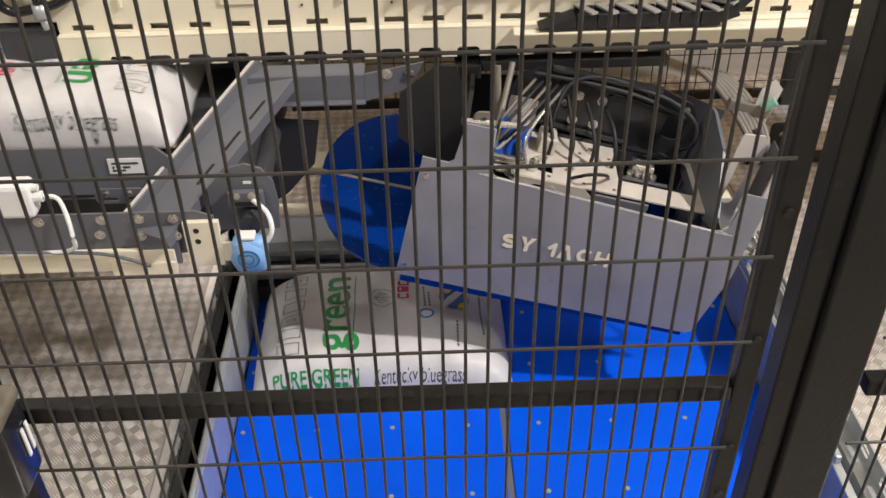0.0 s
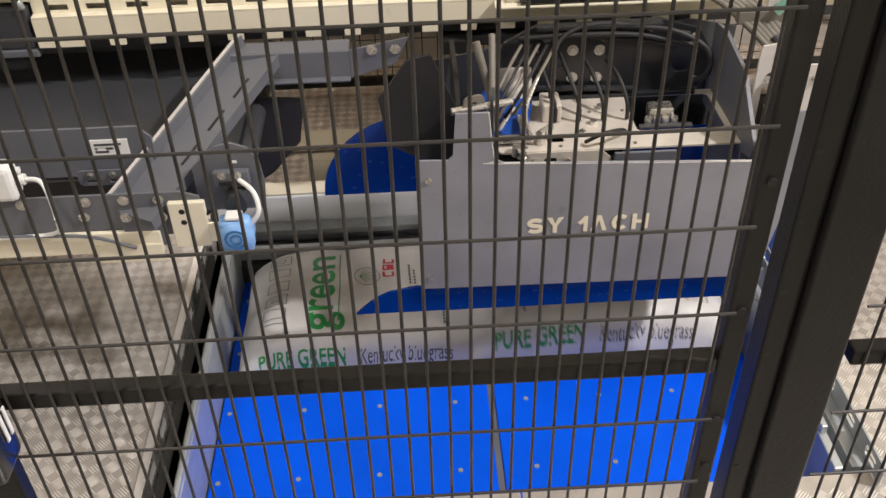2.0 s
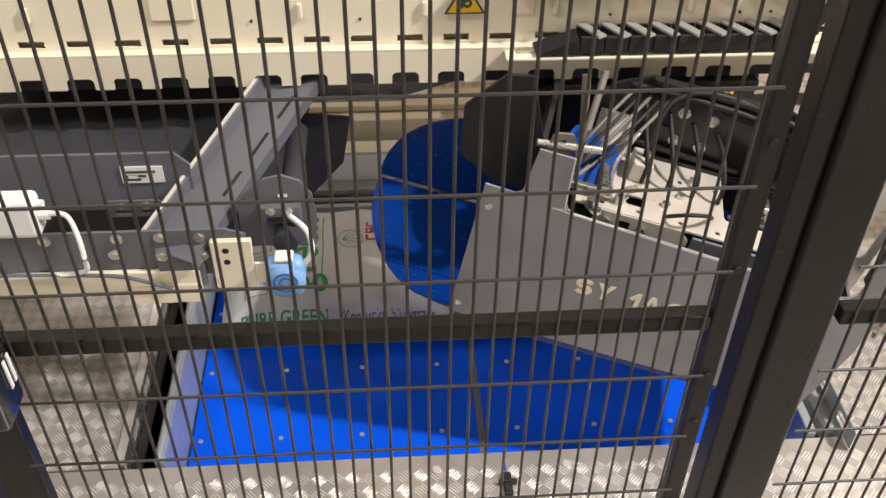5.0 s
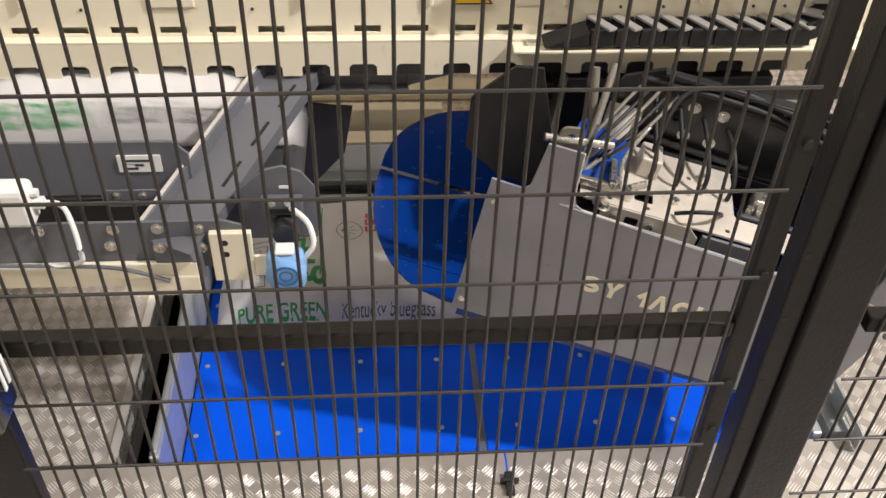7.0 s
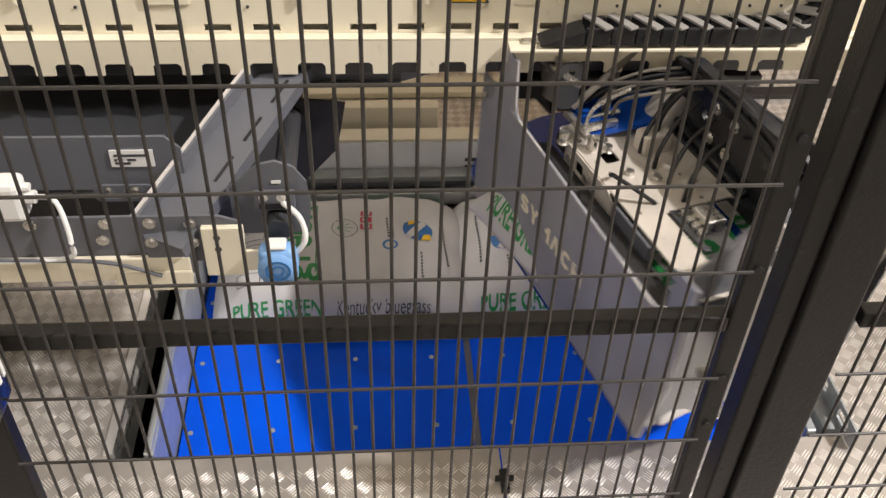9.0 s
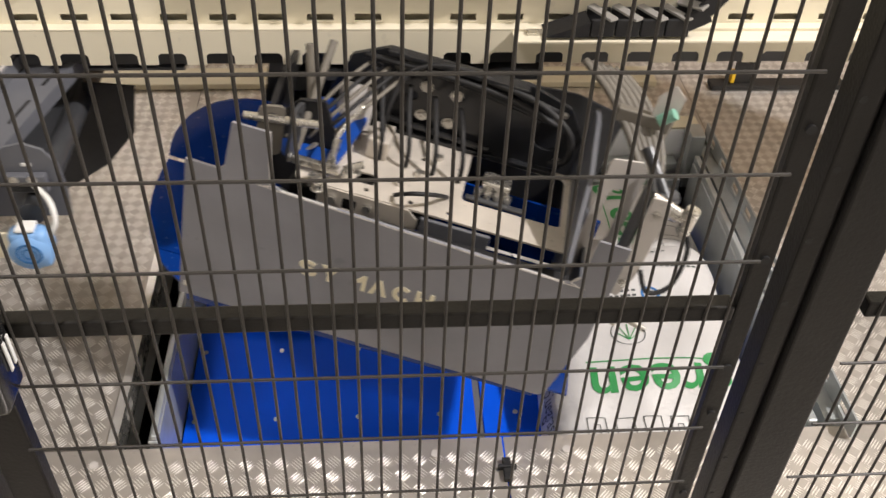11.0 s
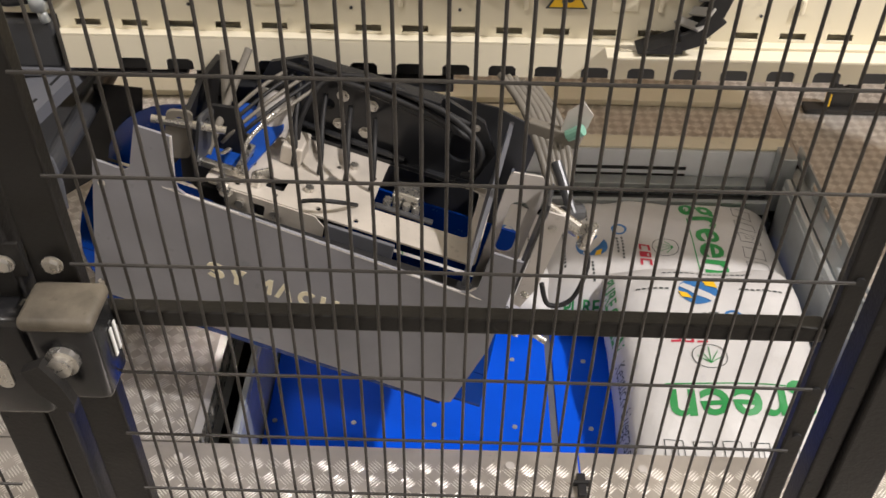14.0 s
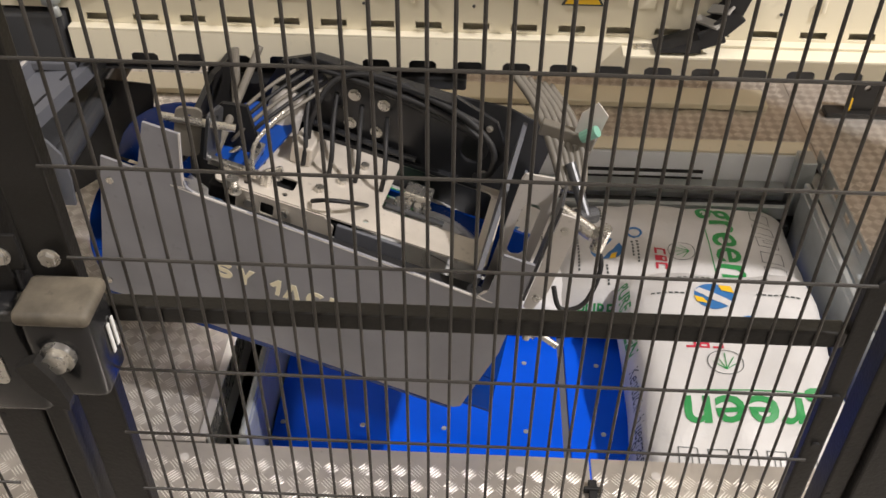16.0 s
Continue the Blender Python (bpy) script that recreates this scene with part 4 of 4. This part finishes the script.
def make_bag(label, seed, squash=1.0):
    root = thing("seed_bag", label, "bag", "filled seed bags")
    nx, ny = 64, 44
    bm = bmesh.new()
    top, bot = {}, {}
    for i in range(nx + 1):
        for j in range(ny + 1):
            a, b = -1 + 2 * i / nx, -1 + 2 * j / ny
            x, y = BL / 2 * math.sin(a * math.pi / 2), BW / 2 * math.sin(b * math.pi / 2)
            h = bag_height(x, y, seed)
            X, Y = bag_edge(x, y, seed)
            top[i, j] = bm.verts.new((X, Y, h))
            if 0 < i < nx and 0 < j < ny:
                bot[i, j] = bm.verts.new((X * 0.97, Y * 0.97, 0.001 + 0.004 * (1 - min(1, (h - 0.01) / 0.05)) if h < 0.06 else 0.001))
            else:
                bot[i, j] = top[i, j]
    for i in range(nx):
        for j in range(ny):
            bm.faces.new((top[i, j], top[i + 1, j], top[i + 1, j + 1], top[i, j + 1]))
            q = [bot[i, j], bot[i, j + 1], bot[i + 1, j + 1], bot[i + 1, j]]
            q = [v for k, v in enumerate(q) if v not in q[:k]]
            if len(q) > 2 and not all(v in (top[i, j], top[i + 1, j], top[i + 1, j + 1], top[i, j + 1]) for v in q):
                bm.faces.new(q)
    part("sack", bm, M_BAG, root, "", True)
    # the word reads towards +y, near the -x end
    up = Matrix.Rotation(radians(90), 4, "Z")
    printed(root, text_mesh("green", 0.125, 0.0018), M_GREEN, seed, Matrix.Translation((-0.083, -0.155, 0)) @ up, "large green lettering", "lettering")
    x = -0.225
    for k, (w, kind) in enumerate(((0.03, "p"), (0.03, "p"), (0.034, "o"), (0.024, "p"), (0.03, "p"), (0.03, "o"))):
        y = -0.155 + 0.053 * k
        o = [(x - 0.028, y), (x + 0.028, y), (x + 0.028, y + 0.036), (x - 0.028, y + 0.036)]
        i = [(x - 0.0262, y + 0.0018), (x + 0.0262, y + 0.0018), (x + 0.0262, y + 0.0342), (x - 0.0262, y + 0.0342)]
        printed(root, flat(o, [i]), M_INK, seed, Matrix(), "outlined grey block", "outline_block")
        if kind == "o":
            o2 = [(x - 0.012, y + 0.012), (x + 0.012, y + 0.012), (x + 0.012, y + 0.024), (x - 0.012, y + 0.024)]
            i2 = [(x - 0.0105, y + 0.0135), (x + 0.0105, y + 0.0135), (x + 0.0105, y + 0.0225), (x - 0.0105, y + 0.0225)]
            printed(root, flat(o2, [i2]), M_INK, seed, Matrix(), "", "outline_block")
    printed(root, flat([(-0.070, -0.13), (-0.067, -0.13), (-0.067, 0.13), (-0.070, 0.13)]), M_GREEN, seed, Matrix(), "thin line of small print", "small_print")
    # emblem ring with leaf lines, three red bars, globe mark
    c = (0.005, 0.03)
    printed(root, flat(ring(*c, 0.034, 24), [ring(*c, 0.0322, 24)]), M_INK, seed, Matrix(), "dark ring emblem", "emblem")
    for ang in (-50, -25, 0, 25, 50):
        m = Matrix.Translation((c[0] - 0.02, c[1], 0)) @ Matrix.Rotation(radians(ang), 4, "Z")
        printed(root, flat([(0, -0.0009), (0.045 - abs(ang) * 0.0003, -0.0009), (0.045 - abs(ang) * 0.0003, 0.0009), (0, 0.0009)]), M_GREEN, seed, m, "", "emblem_line")
    for k in range(3):
        y = 0.028 + 0.026 * k
        o = [(0.045, y), (0.074, y), (0.074, y + 0.02), (0.045, y + 0.02)]
        i = [(0.051, y + 0.005), (0.068, y + 0.005), (0.068, y + 0.02), (0.051, y + 0.02)] if k != 1 else [(0.050, y + 0.005), (0.056, y + 0.005), (0.056, y + 0.016), (0.050, y + 0.016)]
        bm = flat([o[0], o[1], o[2], (o[2][0] - 0.006, o[2][1]), i[1], i[0], (o[3][0] + 0.006, o[3][1]), o[3]]) if k != 1 else flat(o, [i])
        printed(root, bm, M_RED, seed, Matrix(), "red block", "red_mark")
    c = (0.19, 0.025)
    printed(root, flat(ring(*c, 0.040, 26)), M_SKY, seed, Matrix(), "blue disc of the globe mark", "globe_mark")
    over = Matrix.Translation((0, 0, 0))
    for o, mt in (([(0.155, 0.0), (0.168, -0.012), (0.215, 0.052), (0.203, 0.064), (0.178, 0.035)], M_BAG), ([(0.165, 0.04), (0.18, 0.05), (0.186, 0.066), (0.17, 0.062)], M_YELLOW), ([(0.196, -0.015), (0.222, -0.012), (0.224, 0.012), (0.206, 0.008)], M_YELLOW)):
        b = printed(root, flat(o), mt, seed, over, "", "globe_mark")
        b.data.transform(Matrix.Translation((0, 0, 0.0012)))
    c = (0.115, -0.035)
    printed(root, flat(ring(*c, 0.02, 18), [ring(*c, 0.014, 16)]), M_SKY, seed, Matrix(), "small blue ring mark", "ring_mark")
    for x0, y0, y1 in ((0.11, -0.005, 0.08), (0.122, -0.005, 0.06), (0.19, -0.15, -0.05), (0.19, 0.085, 0.16), (0.255, -0.1, 0.1)):
        n = int((y1 - y0) / 0.012)
        for k in range(n):
            printed(root, flat([(x0, y0 + 0.012 * k), (x0 + 0.005, y0 + 0.012 * k), (x0 + 0.005, y0 + 0.012 * k + 0.008), (x0, y0 + 0.012 * k + 0.008)]), M_INK, seed, Matrix(), "", "small_print")
    # lettering along both long sides, on the falling flank
    for turn in (0, 180):
        t = Matrix.Rotation(radians(turn), 4, "Z")
        sq = Matrix.Diagonal((1.0, 0.70, 1, 1))
        printed(root, text_mesh("PURE GREEN", 0.037, 0.0008), M_GREEN, seed, t @ Matrix.Translation((-0.265, -0.210, 0)) @ sq, "green capitals on the flank", "lettering")
        printed(root, text_mesh("Kentucky bluegrass", 0.029, 0.0, 0.1), M_INK, seed, t @ Matrix.Translation((-0.02, -0.210, 0)) @ sq, "dark lettering on the flank", "lettering")
    if squash != 1:
        for o in root.children:
            o.data.transform(Matrix.Diagonal((1, squash, 1, 1)))
    return root


bag_a = make_bag("full white woven seed bag lying on the blue table", 1.0)
bag_a.matrix_basis = pose(-0.283, 1.188, -0.1495, 0, 0, 0.5)
bag_b = make_bag("full white seed bag dropped by the gripper", 5.0)
bag_c = make_bag("full white seed bag laid crosswise on the table", 9.0, 1.1)
bag_d = make_bag("full white seed bag waiting on the conveyor", 13.0)


# ---- back of the place ----
def back_frame():
    root = thing("back_machine_frame", "cream painted machine frame behind the pit", "machine frame")
    part("sill", boxes((-1.7, 0.66, 1.805, 1.90, 0.002, 0.022), bevel=0.004), M_CREAM, root)
    part("column", boxes((-1.42, -1.22, 1.5, 1.7, 0.002, 1.6), bevel=0.006), M_CREAM, root)
    part("cross_sheet", boxes((-0.45, -0.02, 1.60, 1.64, 0.003, 0.10), bevel=0.004), M_CREAM, root)
    return root


back_frame()


def floor_bracket():
    root = thing("floor_bracket", "black steel bracket lying behind the pit corner", "bracket")
    part("flat_bar", boxes((0.825, 1.25, 1.78, 1.83, 0.002, 0.018), bevel=0.003), M_BLACK, root)
    part("upright_lug", plate(rounded(-0.035, 0.035, 0.0, 0.11, 0.015), 0.012, [ring(0.0, 0.075, 0.010)], Matrix.Translation((0.93, 1.80, 0.018))), M_BLACK, root)
    part("spacer", boxes((0.885, 0.897, 1.795, 1.815, 0.019, 0.06), bevel=0.002), M_YELLOW, root, "orange yellow spacer")
    return root


floor_bracket()


def back_fence():
    root = thing("back_fence", "brown wire mesh fence behind the machine", "fence")
    for i in range(46):
        x = -0.6 + 0.05 * i
        part("wire", rods(((x, 2.15, 0.05), (x, 2.15, 1.5), 0.002), n=6), M_WIRE, root)
    for k in range(15):
        part("cross_wire", rods(((-0.6, 2.146, 0.1 + 0.1 * k), (1.7, 2.146, 0.1 + 0.1 * k), 0.002), n=6), M_WIRE, root)
    for x in (0.30, 1.08, 1.72):
        part("post", boxes((x - 0.025, x + 0.025, 2.155, 2.20, 0.0, 1.55), bevel=0.003), M_BLACK, root)
    part("rail", boxes((-0.6, 1.7, 2.154, 2.175, 0.03, 0.06), bevel=0.003), M_BLACK, root)
    return root


back_fence()
tagged(part("board_wall", boxes((-1.0, 2.2, 2.62, 2.66, 0.002, 1.6), bevel=0.004), M_BROWN), "brown board wall behind the back fence", "wall", kind="structure")


# ---- motions ----
def motions():
    def p(x, y, z, yaw=0, tilt=0):
        return Matrix.Translation((x, y, z)) @ Matrix.Rotation(radians(yaw), 4, "Z") @ Matrix.Rotation(radians(tilt), 4, "Y")

    G = [(0.0, 0.126, 1.195, 0.295, -4.5, 13.0), (1.15, 0.128, 1.195, 0.295, -4.5, 13.0), (1.5, 0.16, 1.11, 0.35, -2, 4.0), (1.65, 0.18, 1.05, 0.40, 0, 0), (2.05, 0.18, 1.05, 0.40, 0, 0),
         (2.2, 0.17, 1.10, 0.36, -4, 8), (2.35, 0.163, 1.145, 0.31, -8, 14.5), (2.6, 0.247, 1.059, 0.309, -9.4, 12.6), (3.0, 0.302, 0.854, 0.352, -11.7, 11.0), (3.5, 0.308, 0.774, 0.347, -14, 11.0),
         (8.2, 0.311, 0.768, 0.35, -13.9, 10.6), (8.8, 0.32, 0.78, 0.37, -50, 5), (9.3, 0.30, 0.78, 0.38, -90, 0), (9.9, 0.28, 0.79, 0.38, -88, 0), (10.3, 0.03, 0.83, 0.365, -48, 9), (10.5, -0.039, 0.85, 0.364, -39.4, 11.7),
         (10.75, -0.12, 0.80, 0.37, -24, 11), (11.0, -0.194, 0.765, 0.375, -13.3, 11), (11.5, -0.44, 0.765, 0.375, -11, 12.6), (12.0, -0.515, 0.768, 0.375, -10.5, 12.9), (16.0, -0.520, 0.770, 0.370, -10, 13.0)]
    walk(grip, [(t, p(*v)) for t, *v in G])

    def at_grip(t):
        for a, b in zip(G, G[1:]):
            if a[0] <= t <= b[0]:
                f = (t - a[0]) / (b[0] - a[0])
                return p(*[u + (w - u) * f for u, w in zip(a[1:], b[1:])])

    FF, FR = (0, -0.19, -0.152), (0, 0.146, -0.152)
    ff = [(0, 0), (1.5, 0), (1.8, -85), (2.05, -85), (2.25, 0), (9.3, 0), (9.5, -80), (9.7, -80), (9.95, 0), (16, 0)]
    # the mouth draws back while the gripper waits far out
    ff = sorted(ff + [(10.4, 0), (11.2, 0)])
    drawn = lambda t: 0.075 * min(1.0, max(0.0, (t - 10.4) / 0.8))
    walk(flap_front, [(t, pose(FF[0] + drawn(t), FF[1], FF[2], a)) for t, a in ff])
    walk(flap_rear, [(t, pose(FR[0] + drawn(t) - 0.0027 * a, FR[1], FR[2], -a)) for t, a in ff])
    walk(mount_plate, [(t, pose(k * 0.15, k * 0.06, -0.10 * k)) for t, k in ((0, 0), (9.4, 0), (10.3, 1), (16, 1))])
    walk(lining, [(t, pose(drawn(t), 0, 0)) for t in (0, 10.4, 11.2, 16)])
    B = [(0, 1.33), (2.25, 1.33), (2.4, 1.27), (2.6, 1.198), (3.0, 1.02), (3.4, 0.942), (4.0, 0.934), (10.5, 0.92), (16, 0.925)]
    walk(beam, [(t, pose(0, y, 0.6)) for t, y in B])
    X = [(0, 0.14), (2.3, 0.15), (3.0, 0.29), (8.2, 0.30), (9.3, 0.28), (10.0, 0.24), (10.5, 0.0), (11, -0.16), (11.5, -0.42), (12, -0.5), (16, -0.51)]
    yb = lambda t: float(np.interp(t, [b[0] for b in B], [b[1] for b in B]))
    ts = sorted({t for t, _ in X} | {t for t, _ in B})
    xs = lambda t: float(np.interp(t, [b[0] for b in X], [b[1] for b in X]))
    walk(carr, [(t, pose(xs(t), yb(t), 0.6)) for t in ts])
    walk(chain, [(t, pose(0.135, yb(t) - 0.037, 0.668)) for t in ts])
    bend, rad = lambda t: 0.42 + 0.5 * (xs(t) - 0.3), 0.10
    tk = sorted({0, 2.3, 2.6, 3.0, 8.2, 9.3, 10.0, 16} | {10.0 + 0.2 * k for k in range(11)})
    for i, ln in enumerate(chain_links):
        rows = []
        for t in tk:
            d = 0.052 + 0.046 * i - bend(t)
            if d <= 0:
                m = pose(0.052 + 0.046 * i, 0, 0.006)
            elif d < math.pi * rad:
                a = d / rad
                m = pose(bend(t) + rad * math.sin(a), 0, 0.006 + rad * (1 - math.cos(a)), 0, -math.degrees(a), 0)
            else:
                m = pose(bend(t) - (d - math.pi * rad), 0, 0.006 + 2 * rad, 0, -180, 0)
            rows.append((t, m))
        walk(ln, rows)
    V = [(0, -0.014, 0.0), (2.25, 0.0, 0.0), (2.45, 0.07, -0.04), (2.6, 0.113, -0.089), (3.0, 0.13, -0.20), (3.5, 0.13, -0.25), (8.2, 0.13, -0.245), (9.6, 0.10, -0.24), (10.3, -0.03, -0.235), (10.5, -0.092, -0.233), (11.0, -0.300, -0.215), (11.4, -0.43, -0.21), (12.0, -0.49, -0.21), (16, -0.49, -0.21)]
    walk(conv, [(t, pose(-0.47 + dx, 0.85 + dy, 0.45)) for t, dx, dy in V])
    flip = Matrix.Rotation(radians(180), 4, "Z")
    inside = Matrix.Translation((0.035, 0.03, -0.143)) @ flip
    # a bag that slides into the mouth, d metres short of its seat
    slide = lambda t, d: at_grip(t) @ Matrix.Translation((0.035 - d, 0.03, -0.143)) @ flip
    # bag dropped beside the first one
    rows = [(0, pose(-1.02, 1.345, 0.486, 0, 0, 180)), (0.2, pose(-0.80, 1.345, 0.486, 0, 0, 180))]
    rows += [(t, slide(t, d)) for t, d in ((0.4, 0.46), (0.5, 0.41), (0.7, 0.36), (0.8, 0.24), (0.9, 0.09))]
    rows += [(t, at_grip(t) @ inside) for t in (1.0, 1.15, 1.5, 1.65, 1.8)]
    rows += [(1.95, pose(0.26, 1.12, 0.02, 0, 0, 180)), (2.1, pose(0.318, 1.196, -0.1495, 0, 0, 179.5)), (16, pose(0.318, 1.196, -0.1495, 0, 0, 179.5))]
    walk(bag_b, rows)
    rows = [(0, pose(-1.66, 1.345, 0.486, 0, 0, 180)), (2.3, pose(-1.66, 1.345, 0.486, 0, 0, 180)), (3.3, pose(-1.5, 1.11, 0.486, 0, 0, 180)), (6.3, pose(-1.4, 1.11, 0.486, 0, 0, 180)), (6.9, pose(-0.86, 1.11, 0.486, 0, 0, 180)), (7.05, pose(-0.50, 1.05, 0.46, 0, 0, 180))]
    rows += [(t, slide(t, d)) for t, d in ((7.2, 0.47), (7.3, 0.43), (7.4, 0.40), (7.5, 0.33), (7.6, 0.15), (7.7, 0.02))]
    rows += [(t, at_grip(t) @ inside) for t in (7.8, 8.2, 8.5, 8.8, 9.05, 9.3, 9.42)]
    rows += [(9.65, pose(0.372, 0.768, -0.103, 0, -8, 90.5)), (16, pose(0.372, 0.768, -0.108, 0, -8, 90.5))]
    walk(bag_c, rows)
    rows = [(0, pose(-2.28, 1.345, 0.486, 0, 0, 180)), (2.3, pose(-2.28, 1.345, 0.486, 0, 0, 180)), (3.3, pose(-2.1, 1.11, 0.486, 0, 0, 180)), (15.1, pose(-2.0, 1.11, 0.486, 0, 0, 180)), (15.3, pose(-1.45, 1.05, 0.486, 0, 0, 180))] + [(t, slide(t, d)) for t, d in ((15.5, 0.45), (15.7, 0.36), (15.85, 0.14), (16, 0.0))]
    walk(bag_d, rows)


motions()
